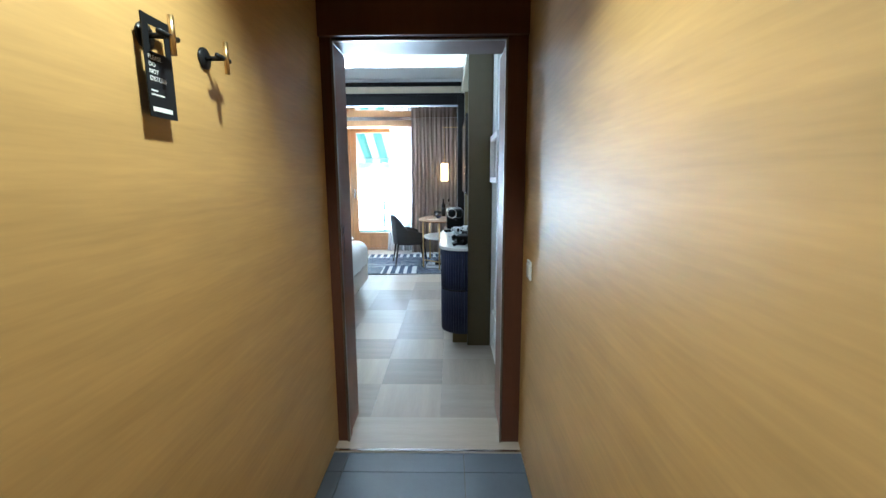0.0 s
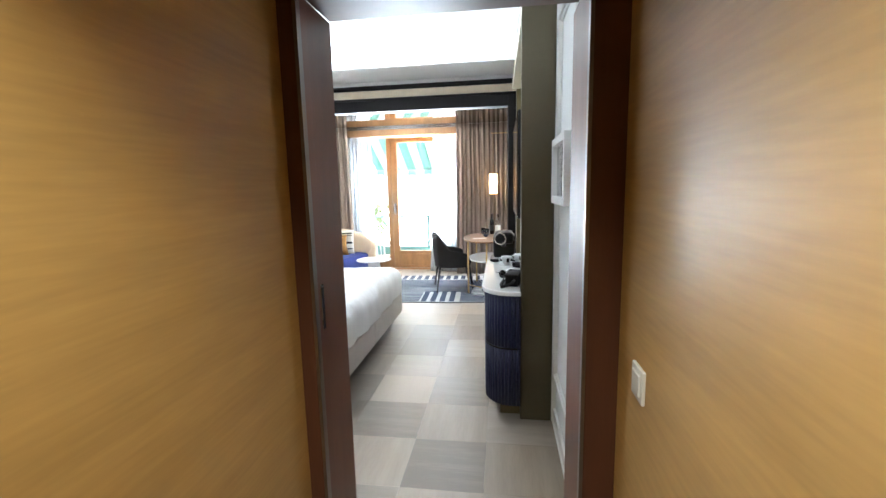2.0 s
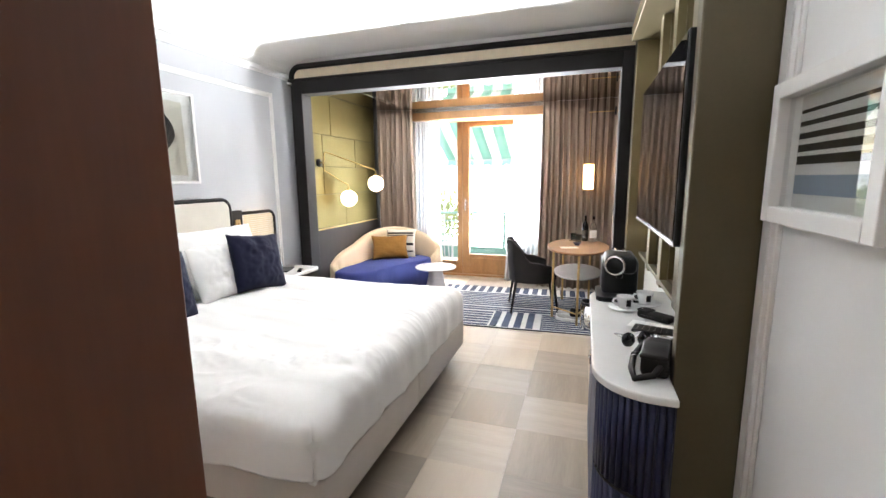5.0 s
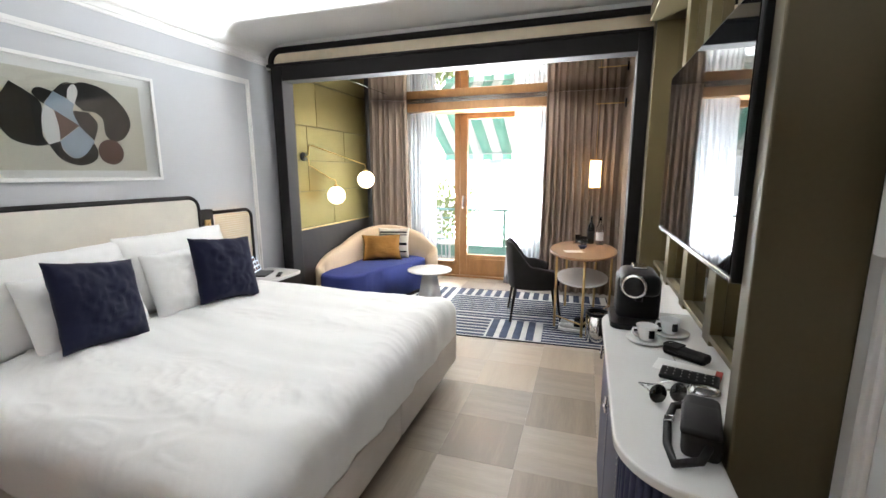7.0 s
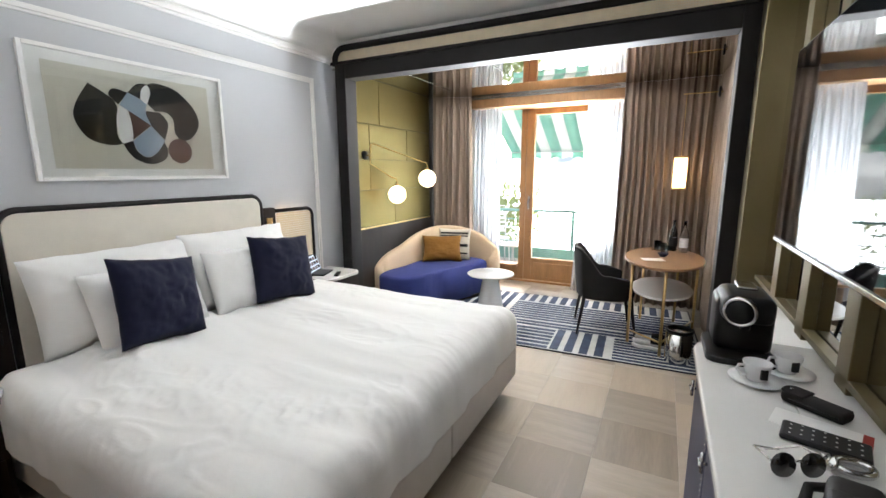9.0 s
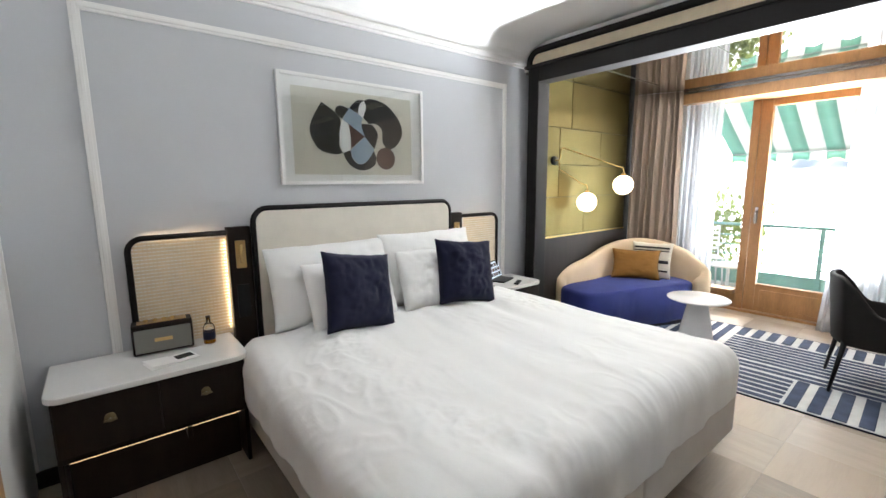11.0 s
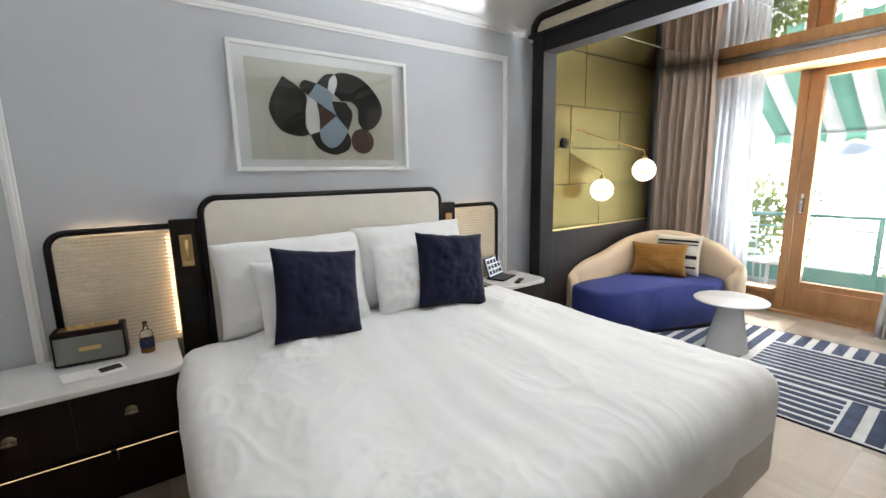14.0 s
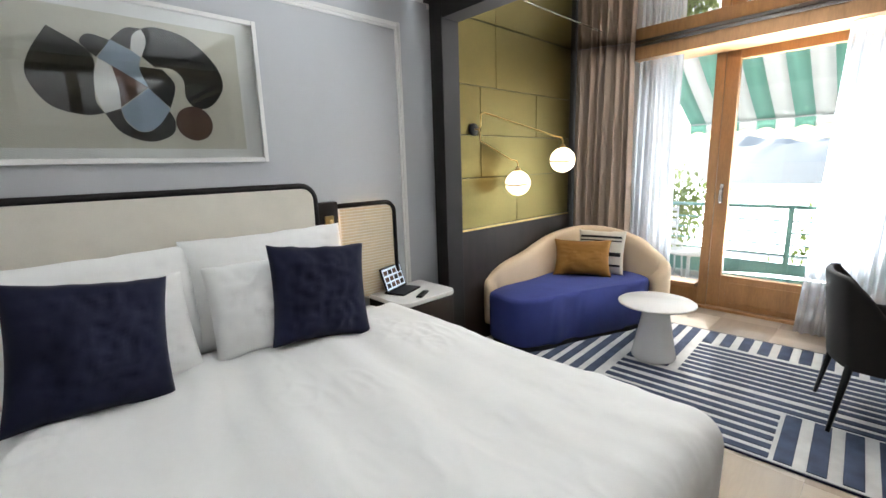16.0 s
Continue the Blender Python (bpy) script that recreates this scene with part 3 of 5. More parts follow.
def duvet(x0, x1, y0, y1, top, hem):
    def at(u, v):
        # a plump sheet, its sides turned down round soft edges
        def roll(s, lo, hi, r, drop):
            run = (hi - lo) - 2 * r
            total = run + 2 * (r * math.pi / 2 + drop)
            d = s * total
            if d < drop:
                return lo, -(r + drop - d)
            d -= drop
            if d < r * math.pi / 2:
                a = d / r
                return lo + r - r * math.cos(a), -r + r * math.sin(a)
            d -= r * math.pi / 2
            if d < run:
                return lo + r + d, 0.0
            d -= run
            if d < r * math.pi / 2:
                a = d / r
                return hi - r + r * math.sin(a), -r + r * math.cos(a)
            return hi, -r - (d - r * math.pi / 2)
        r = 0.13
        drop = top - hem - r
        y, zy = roll(v, y0, y1, r, drop)
        run = (x1 - r) - x0
        total = run + r * math.pi / 2 + drop
        d = u * total
        if d < run:
            x, zx = x0 + d, 0.0
        elif d < run + r * math.pi / 2:
            a = (d - run) / r
            x, zx = x1 - r + r * math.sin(a), -r + r * math.cos(a)
        else:
            x, zx = x1, -r - (d - run - r * math.pi / 2)
        # corners: keep the lower of the two falls, drawn in to a round plan
        z = -((abs(zx) ** 2.2 + abs(zy) ** 2.2) ** (1 / 2.2))
        z = max(z, hem - top)
        if zx < 0 and zy < 0:
            k = min(1, min(-zx, -zy) / 0.16)
            ex = 0.075 * k
            x -= ex
            y += ex if y < (y0 + y1) / 2 else -ex
        side = min(1, (-z) / 0.15)
        # long soft folds from head to foot, a crumpled line where the cloth was turned back, fine creases
        sway = y + 0.10 * math.sin(x * 1.9 + 0.6) + 0.05 * noise.noise(Vector((x * 2.0, y * 1.5, 7.0)))
        w = 0.030 * noise.noise(Vector((x * 0.75, sway * 4.2, 0.3))) + 0.014 * noise.noise(Vector((x * 1.6 + 3, sway * 9.0, 2.0)))
        line = sway + 0.62 - 0.12 * x
        near = math.exp(-(line / 0.14) ** 2) + 0.7 * math.exp(-((line - 1.35) / 0.10) ** 2)
        patchy = max(0.0, noise.noise(Vector((x * 2.6, y * 2.6, 11.0))) + 0.25)
        c = Vector((x * 8.0 + y * 5.0, y * 6.0 - x * 4.0, 1.0))
        crumple = (1 - abs(noise.noise(c))) ** 4 + 0.5 * (1 - abs(noise.noise(c * 2.1))) ** 4
        ridge = 0.017 * near * crumple * (0.25 + patchy) + 0.009 * patchy * (1 - abs(noise.noise(Vector((x * 5 + y * 9, y * 11 - x * 3, 4.0))))) ** 5
        hang = Vector((x * 16, y * 16, z * 3.0))
        ridge += 0.012 * side * (1 - abs(noise.noise(hang))) ** 4
        fold = 0.022 * side * noise.noise(Vector((x * 7, y * 7, z * 1.2)))
        sx = fold if zx < zy else 0.0
        sy = (fold if y < (y0 + y1) / 2 else -fold) if zy < zx else 0.0
        puff = 0.025 * max(0, 1 - ((y - (y0 + y1) / 2) / ((y1 - y0) / 2)) ** 4) * (1 - side)
        return (x + sx, y - sy, top + z + (w + ridge) * (1 - 0.6 * side) + puff)
    return grid(at, 230, 270)


dv = part("duvet", duvet(-0.70, 1.045, -1.09, 1.05, 0.63, 0.355), "cotton", bed, "rumpled white cotton duvet")
th = dv.modifiers.new("thickness", "SOLIDIFY")
th.thickness, th.offset = 0.03, -1

PIL = [(4.36, -2.30, 0.84, 0.50, 14, 3, 0.24), (5.12, -2.29, 0.80, 0.52, 14, -3, 0.24), (4.40, -2.13, 0.60, 0.42, 20, 5, 0.19), (5.02, -2.12, 0.52, 0.42, 20, -6, 0.19)]
for k, (y, x, w, h, tilt, turn, t) in enumerate(PIL):
    p = part("pillow", cushion(w, h, t, 11 + 7 * k, pinch=0.035, crease=0.018), "cotton")
    p.matrix_basis = pose(x, y, 0.63 + h / 2 * math.cos(radians(tilt)), 0, 0, 90 + turn) @ pose(0, 0, 0, -tilt)
    tagged(p, "plump white cotton pillow leaning on the headboard", "pillow", "white pillows on the bed")
for k, (y, x, turn, tilt, slump) in enumerate(((4.36, -1.96, 8, 19, 9), (5.20, -1.97, -8, 18, 6))):
    p = part("cushion", cushion(0.46, 0.455, 0.15, 61 + 9 * k, pinch=0.075, crease=0.02), "navy_velvet")
    p.matrix_basis = pose(x, y, 0.668 + 0.215 * math.cos(radians(tilt)), 0, 0, 90 + turn) @ pose(0, 0, 0, -tilt) @ pose(0, 0, 0, 0, slump)
    tagged(p, "square navy velvet cushion standing against white pillows", "cushion", "navy cushions on the bed")

XH = -2.46
hb = thing("headboard", "cream upholstered headboard with black frame and lit cane wings", "headboard", (0, 0, 0))
part("cushion_panel", upright_x(prism(rounded(3.945, 5.445, 0.40, 1.335, (0, 0, 0.07, 0.07)), XH - 0.05, XH + 0.012, 0.006)), "cream_fabric", hb, "cream linen padded panel")
edge = [(XH, 3.932, 0.2)] + [(XH, y, z) for y, z in arc(4.015, 1.265, 0.083, 180, 90)] + [(XH, y, z) for y, z in arc(5.375, 1.265, 0.083, 90, 0)] + [(XH, 5.458, 0.2)]
part("rim", tube(edge, 0.017, 8), "black", hb, "black rounded rim")
for y0, y1 in ((3.785, 3.915), (5.475, 5.605)):
    part("side_block", box(XL + 0.012, XH - 0.005, y0, y1, 0.2, 1.245, 0.004), "dark_oak", hb)
    lampbody = part("reading_light", box(XH - 0.005, XH + 0.004, (y0 + y1) / 2 - 0.028, (y0 + y1) / 2 + 0.028, 1.00, 1.165, 0.002), "brass", hb, "brass reading light plate")
    part("torch", moved(lathe([(0.0, 0), (0.011, 0.002), (0.011, 0.11), (0.0, 0.112)], 14), pose(XH + 0.018, (y0 + y1) / 2, 1.03)), "brass", lampbody)
    part("socket_plate", box(XH - 0.005, XH + 0.001, (y0 + y1) / 2 - 0.035, (y0 + y1) / 2 + 0.035, 0.70, 0.90, 0.001), "plastic", hb, "black socket plate")
for y0, y1, out in ((3.30, 3.785, -1), (5.605, 6.045, 1)):
    r = 0.07
    if out < 0:
        line = [(XH - 0.02, y0 + 0.012, 0.60)] + [(XH - 0.02, y, z) for y, z in arc(y0 + 0.012 + r, 1.215 - r, r, 180, 90)] + [(XH - 0.02, y1, 1.215)]
    else:
        line = [(XH - 0.02, y0, 1.215)] + [(XH - 0.02, y, z) for y, z in arc(y1 - 0.012 - r, 1.215 - r, r, 90, 0)] + [(XH - 0.02, y1 - 0.012, 0.60)]
    part("wing_rim", tube(line, 0.015, 8), "black", hb, "black rounded rim")
    w = new("wing_cane", cane(y0 + 0.02, y1 - 0.004, 0.60, 1.205, XH - 0.02, 0.0185, 0.0035, rib=0.0125))
    w.parent = hb
    tagged(w, "woven cane panel lit from behind", kind="stuff")
    part("wing_back", box(XL + 0.004, XL + 0.008, y0 + 0.03, y1, 0.60, 1.19), "paper", hb)
    strip_y = y1 - 0.012 if out < 0 else y0 + 0.012
    part("led_strip", box(XL + 0.014, XL + 0.022, strip_y - 0.006, strip_y + 0.006, 0.64, 1.17), "led", hb, "warm light strip")
    part("led_strip", box(XL + 0.012, XL + 0.018, y0 + 0.08, y1 - 0.08, 1.205, 1.211), "led", hb, "warm light strip")


def nightstand(name, y0, y1, corner, label, loc_x=-2.07):
    """A low chest with a stone top, two drawer knobs and a light slot."""
    t = thing(name, label, "nightstand", (0, 0, 0))
    a, b = XL + 0.012, loc_x
    part("carcass", box(a, b - 0.02, y0 + 0.02, y1 - 0.02, 0.30, 0.585, 0.004), "dark_oak", t)
    n = 2 if y1 - y0 > 0.6 else 1
    for k in range(n):
        u0, u1 = y0 + 0.024 + (y1 - y0 - 0.048) * k / n, y0 + 0.024 + (y1 - y0 - 0.048) * (k + 1) / n
        d = part("drawer_front", box(b - 0.020, b - 0.004, u0 + 0.002, u1 - 0.002, 0.335, 0.58, 0.004), "dark_oak", t)
        knob = part("knob", join(tube([(b - 0.004, (u0 + u1) / 2, 0.465), (b + 0.016, (u0 + u1) / 2, 0.465)], 0.005), tube([(b + 0.016, (u0 + u1) / 2 - 0.024, 0.465), (b + 0.016, (u0 + u1) / 2 + 0.024, 0.465)], 0.005)), "bronze_paint", d, "small bronze T handle")
        part("backplate", moved(lathe([(0.0, 0), (0.022, 0.0), (0.022, 0.004), (0.0, 0.005)], 18), pose(b - 0.005, (u0 + u1) / 2, 0.470, 0, 90)), "bronze_paint", knob)
    part("light_slot", box(b - 0.040, b - 0.030, y0 + 0.06, y1 - 0.06, 0.294, 0.300), "led_dim", t, "warm light strip")
    part("lower_body", box(a, b - 0.14, y0 + 0.045, y1 - 0.045, 0.0, 0.26, 0.004), "dark_oak", t)
    for u in (y0 + 0.02, y1 - 0.04):
        part("side_panel", box(a, b - 0.022, u, u + 0.02, 0.0, 0.299, 0.004), "dark_oak", t)
    part("divider", box(b - 0.13, b - 0.022, y0 + 0.62 * (y1 - y0), y0 + 0.62 * (y1 - y0) + 0.022, 0.24, 0.299, 0.003), "dark_oak", t)
    part("top", prism(rounded(a, b + 0.015, y0, y1, (0.0, corner, corner, 0.0)), 0.588, 0.618, 0.006), "marble", t, "white stone top with rounded corners")
    return t


nightstand("nightstand", 2.95, 3.76, 0.07, "dark oak nightstand with white stone top and light strip")
nightstand("nightstand", 5.80, 6.27, 0.07, "small dark nightstand with white stone top beside the alcove", -2.14)

# ---- picture over the bed ----
pic = thing("framed_art", "large abstract print of black and blue shapes in a white frame", "picture", (XL, 4.687, 1.835))
W, H = 0.55, 0.348
for a in (box(0.0, 0.028, -W, -W + 0.022, -H, H, 0.003), box(0.0, 0.028, W - 0.022, W, -H, H, 0.003), box(0.0, 0.028, -W + 0.022, W - 0.022, H - 0.022, H, 0.003), box(0.0, 0.028, -W + 0.022, W - 0.022, -H, -H + 0.022, 0.003)):
    part("frame_side", a, "trim", pic)
part("mount", box(0.004, 0.010, -W + 0.022, W - 0.022, -H + 0.022, H - 0.022), "paper", pic, "white card mount")
part("sheet", box(0.0105, 0.0115, -0.462, 0.445, -0.282, 0.270), mat("beige_art_paper", (0.62, 0.595, 0.51), 0.8, var=0.03), pic, "beige printed sheet")


def blob(pts, n=6, corners=()):
    """A closed smooth outline through a few points."""
    out, k = [], len(pts)
    for i in range(k):
        p0, p1, p2, p3 = (Vector(pts[(i + d) % k]) for d in (-1, 0, 1, 2))
        if i in corners:
            p0 = p1
        if (i + 1) % k in corners:
            p3 = p2
        for j in range(n):
            t = j / n
            q = 0.5 * (2 * p1 + (p2 - p0) * t + (2 * p0 - 5 * p1 + 4 * p2 - p3) * t * t + (3 * p1 - p0 - 3 * p2 + p3) * t ** 3)
            out.append((q.x, q.y))
    return out


M["art_black"] = mat("charcoal_print", (0.030, 0.028, 0.026), 0.8, var=0.12, scale=8)
M["art_blue"] = mat("pale_blue_print", (0.34, 0.41, 0.50), 0.8, var=0.04, scale=8)
M["art_brown"] = mat("brown_print", (0.11, 0.065, 0.052), 0.8, var=0.06, scale=8)
ART = [
    ("art_black", [(-0.263, 0.187), (-0.15, 0.116), (-0.131, 0.047), (-0.148, -0.077), (-0.124, -0.136), (-0.194, -0.147), (-0.296, -0.114), (-0.35, -0.013), (-0.33, 0.076)], (0, 4)),
    ("art_black", [(-0.169, 0.144), (-0.136, 0.177), (-0.065, 0.163), (-0.122, 0.088), (-0.15, 0.116)], (2, 3)),
    ("art_black", [(-0.065, 0.166), (-0.006, 0.222), (0.051, 0.228), (0.013, 0.174), (0.001, 0.136)], (0, 2, 4)),
    ("art_black", [(0.051, 0.228), (0.112, 0.244), (0.233, 0.216), (0.338, 0.116), (0.363, 0.016), (0.308, -0.072), (0.239, -0.096), (0.194, -0.051), (0.192, 0.029), (0.152, 0.072), (0.083, 0.073), (0.039, 0.114), (0.063, 0.173)], (0, 10, 11)),
    ("art_black", [(-0.124, -0.136), (-0.073, -0.217), (0.025, -0.252), (0.114, -0.221), (0.136, -0.163), (0.115, -0.107), (0.053, -0.192), (-0.006, -0.209), (-0.053, -0.168), (-0.065, -0.114)], (0, 5, 9)),
    ("art_black", [(0.025, 0.069), (0.11, 0.069), (0.155, 0.003), (0.123, -0.1), (0.049, -0.019), (0.022, 0.027)], (0, 1, 3, 4)),
    ("art_blue", [(-0.065, 0.166), (0.039, 0.114), (0.025, 0.059), (0.049, -0.016), (-0.118, 0.088)], (0, 1, 3, 4)),
    ("art_blue", [(0.049, -0.019), (0.123, -0.104), (0.065, -0.182), (0.001, -0.209), (-0.049, -0.168), (-0.065, -0.114)], (0, 1, 5)),
    ("art_brown", [(-0.073, 0.061), (0.049, -0.016), (-0.064, -0.108), (-0.061, -0.026)], (0, 1, 2)),
    ("paper", [(-0.119, 0.085), (-0.077, 0.054), (-0.062, -0.035), (-0.065, -0.114), (-0.124, -0.136), (-0.143, -0.061), (-0.14, 0.016)], (0, 3, 4)),
    ("paper", [(0.05, 0.222), (0.064, 0.179), (0.038, 0.108), (0.007, 0.136), (0.015, 0.193)], (2,)),
    ("art_brown", [(0.216 + 0.079 * math.cos(i * math.pi / 4), -0.165 + 0.079 * math.sin(i * math.pi / 4)) for i in range(8)], ()),
]
for k, (m, pts, corners) in enumerate(ART):
    part("printed_shape", upright_x(prism(blob(pts, corners=corners), 0.0118 + 0.0001 * k, 0.0124 + 0.0001 * k)), m, pic)
g = part("glazing", box(0.0165, 0.0185, -W + 0.022, W - 0.022, -H + 0.022, H - 0.022), "glass", pic, "clear picture glass")
g.visible_shadow = False

# ---- small picture on the right wall ----
small = thing("framed_photo", "small deep white frame with a striped grey print", "picture", (XR, 3.63, 1.555))
for a in (box(-0.05, 0, -0.245, -0.205, -0.175, 0.175, 0.003), box(-0.05, 0, 0.205, 0.245, -0.175, 0.175, 0.003), box(-0.05, 0, -0.205, 0.205, 0.135, 0.175, 0.003), box(-0.05, 0, -0.205, 0.205, -0.175, -0.135, 0.003)):
    part("frame_side", a, "trim", small)
part("print", box(-0.012, -0.008, -0.205, 0.205, -0.135, 0.135), "paper", small, "pale print")
for k in range(5):
    part("printed_band", box(-0.0135, -0.0125, -0.16, 0.16, 0.09 - 0.03 * k, 0.09 - 0.03 * k + 0.008 + 0.003 * k), "art_black", small)
part("printed_band", box(-0.0135, -0.0125, -0.16, 0.16, -0.10, -0.055), "art_blue", small)
g = part("glazing", box(-0.024, -0.022, -0.205, 0.205, -0.135, 0.135), "glass", small, "clear picture glass")
g.visible_shadow = False


def switch(y, z, x, side, label, n=1):
    t = thing("light_switch", label, "light switch", (x, y, z))
    a, b = sorted((0, side * 0.009))
    for k in range(n):
        p = part("plate", box(a, b, -0.042, 0.042, -0.042 - 0.085 * k, 0.042 - 0.085 * k, 0.003), "white_gloss", t)
        c, d = sorted((side * 0.008, side * 0.013))
        part("rocker", box(c, d, -0.028, 0.028, -0.028 - 0.085 * k, 0.028 - 0.085 * k, 0.003), "white_gloss", p)


switch(2.37, 1.00, 0.98, -1, "cream light switch on the veneer wall")
switch(3.14, 1.04, XR, -1, "double white light switch beside the doorway", 2)


# ---- corridor hooks and hanger ----
def hook(y, z):
    t = thing("coat_hook", "dark metal coat hook with a crossed brass peg", "coat hook", (0, y, z), group="hooks on the corridor wall")
    part("rose", moved(lathe([(0.0, 0), (0.026, 0), (0.026, 0.005), (0.0, 0.007)], 20), pose(0, 0, 0, 0, 90)), "plastic", t)
    part("stem", moved(lathe([(0.006, 0.004), (0.006, 0.06)], 12), pose(0, 0, 0, 0, 90)), "plastic", t)
    part("peg", tube([(0.058, 0, -0.038), (0.058, 0, 0.038)], 0.006), "brass", t, "brass cross peg")
    part("peg", tube([(0.050, -0.03, 0), (0.050, 0.03, 0)], 0.006), "plastic", t)
    return t


hook(1.345, 1.705)
hook(1.558, 1.717)
tag = thing("door_hanger", "black paper door hanger with white lettering on a hook", "door hanger", (0.022, 1.350, 1.640))
part("card", join(box(-0.001, 0.001, -0.042, 0.042, -0.095, 0.032), box(-0.001, 0.001, -0.042, -0.024, 0.032, 0.10), box(-0.001, 0.001, 0.024, 0.042, 0.032, 0.10), box(-0.001, 0.001, -0.024, 0.024, 0.082, 0.10)), "plastic", tag)


def words(text, size, m, parent, material="paper"):
    cu = bpy.data.curves.new("lettering", "FONT")
    cu.body, cu.size, cu.extrude = text, size, 0.0002
    ob = new("lettering", cu)
    dg = bpy.context.evaluated_depsgraph_get()
    data = bpy.data.meshes.new_from_object(ob.evaluated_get(dg))
    bpy.data.objects.remove(ob)
    data.transform(m)
    data.materials.clear()
    data.materials.append(M[material])
    o = new("lettering", data)
    o.parent = parent
    return o


facing = pose(0, 0, 0, 90, 0, 90)
for k, text in enumerate(("PLEASE", "DO", "NOT", "DISTURB")):
    words(text, 0.0125, Matrix.Translation((0.0015, -0.034, 0.016 - 0.0135 * k)) @ facing, tag)
for z, w in ((-0.045, 0.02), (-0.053, 0.04), (-0.084, 0.06)):
    part("printed_bar", box(0.001, 0.0016, -0.034, -0.034 + w, z, z + (0.009 if w > 0.05 else 0.003)), "paper", tag)

# ---- ceiling ring and mirror-ceiling slots ----
ring = thing("ceiling_vent", "round white ceiling vent with concentric rings", "ceiling vent", (-0.76, 5.42, ZC))
part("disc", lathe([(0.0, -0.003), (0.26, -0.003), (0.29, 0.0)], 40), "ceiling", ring)
for r in (0.12, 0.20, 0.28):
    part("ring", lathe([(r - 0.008, -0.002), (r - 0.005, -0.006), (r + 0.005, -0.006), (r + 0.008, -0.002)], 40, ring=True), "ceiling", ring)
for x, y0, y1 in ((-1.10, 6.8, 7.6), (-1.98, 6.8, 7.9)):
    structure("ceiling_slot", box(x - 0.003, x + 0.003, y0, y1, ZM - 0.004, ZM - 0.001), "chrome", "narrow metal joint in the mirror ceiling")

# ---- sconce with two globes ----
sc = thing("wall_lamp", "brass two-armed wall lamp with lit opal globes", "wall lamp", (0, 0, 0))
part("plate", moved(lathe([(0.0, 0), (0.045, 0), (0.045, 0.018), (0.0, 0.02)], 24), pose(XA, 6.77, 1.70, 0, 90)), "plastic", sc, "black wall plate")
for (gx, gy, gz), zs, yy in (((-2.245, 7.10, 1.285), 1.60, 6.79), ((-2.03, 7.40, 1.455), 1.82, 6.80)):
    arm = [(XA + 0.018, 6.77, 1.70), (XA + 0.05, yy - 0.015, 1.70), (XA + 0.055, yy, 1.70 + (zs - 1.70) * 0.25), (XA + 0.055, yy, zs - (zs - 1.70) * 0.12), (XA + 0.065, yy + 0.03, zs), (gx - 0.03, gy - 0.05, gz + 0.185), (gx - 0.005, gy - 0.01, gz + 0.175), (gx, gy, gz + 0.15), (gx, gy, gz + 0.09)]
    part("arm", tube(arm, 0.0055, 8), "brass", sc)
    gl = part("globe", moved(lathe([(0.098 * math.sin(math.pi * i / 16), -0.098 * math.cos(math.pi * i / 16)) for i in range(17)], 28), pose(gx, gy, gz)), "globe", sc, "lit opal glass globe")
    part("band", moved(lathe([(0.0985, -0.005), (0.1005, -0.005), (0.1005, 0.005), (0.0985, 0.005)], 28, ring=True), pose(gx, gy, gz, 8, 0, 20)), "brass", gl)
    part("cap", moved(lathe([(0.006, 0.125), (0.022, 0.115), (0.022, 0.092), (0.0, 0.09)], 16), pose(gx, gy, gz)), "brass", gl)

# ---- pendant by the table ----
pd = thing("pendant_lamp", "slim lit opal cylinder lamp with brass caps on a wall arm", "lamp", (0.505, 8.20, 0))
part("shade", lathe([(0.0, 1.355), (0.058, 1.355), (0.062, 1.365), (0.062, 1.655), (0.058, 1.665), (0.0, 1.665)], 24), "shade", pd, "lit opal glass shade")
for z in (1.340, 1.662):
    part("cap", lathe([(0.0, z), (0.066, z), (0.066, z + 0.016), (0.0, z + 0.016)], 24), "brass", pd)
part("cord", tube([(0, 0, 1.675), (0, 0, 2.285)], 0.003), "brass", pd)
part("arm", tube([(-0.03, 0, 2.287), (0.333, 0, 2.287)], 0.006), "brass", pd)
part("plate", moved(lathe([(0.0, 0), (0.05, 0), (0.05, 0.016), (0.0, 0.018)], 22), pose(0.285, 0, 2.287, 0, -90)), "plastic", pd, "black wall plate")

# ---- curved sofa ----
sofa = thing("sofa", "curved royal blue daybed with a beige arched back", "sofa", (0, 0, 0))
plan = blob([(-2.36, 6.90), (-2.20, 6.80), (-2.00, 6.80), (-1.89, 6.95), (-1.80, 7.25), (-1.66, 7.60), (-1.56, 7.86), (-1.56, 8.08), (-1.80, 8.20), (-2.20, 8.20), (-2.37, 8.05), (-2.39, 7.5)], 5)
part("plinth", prism([(x * 0.97 - 0.06, 7.5 + (y - 7.5) * 0.96) for x, y in plan], 0.0, 0.05), "plastic", sofa)
part("seat", prism(plan, 0.045, 0.43, 0.035, True), "blue_wool", sofa, "royal blue woollen seat")


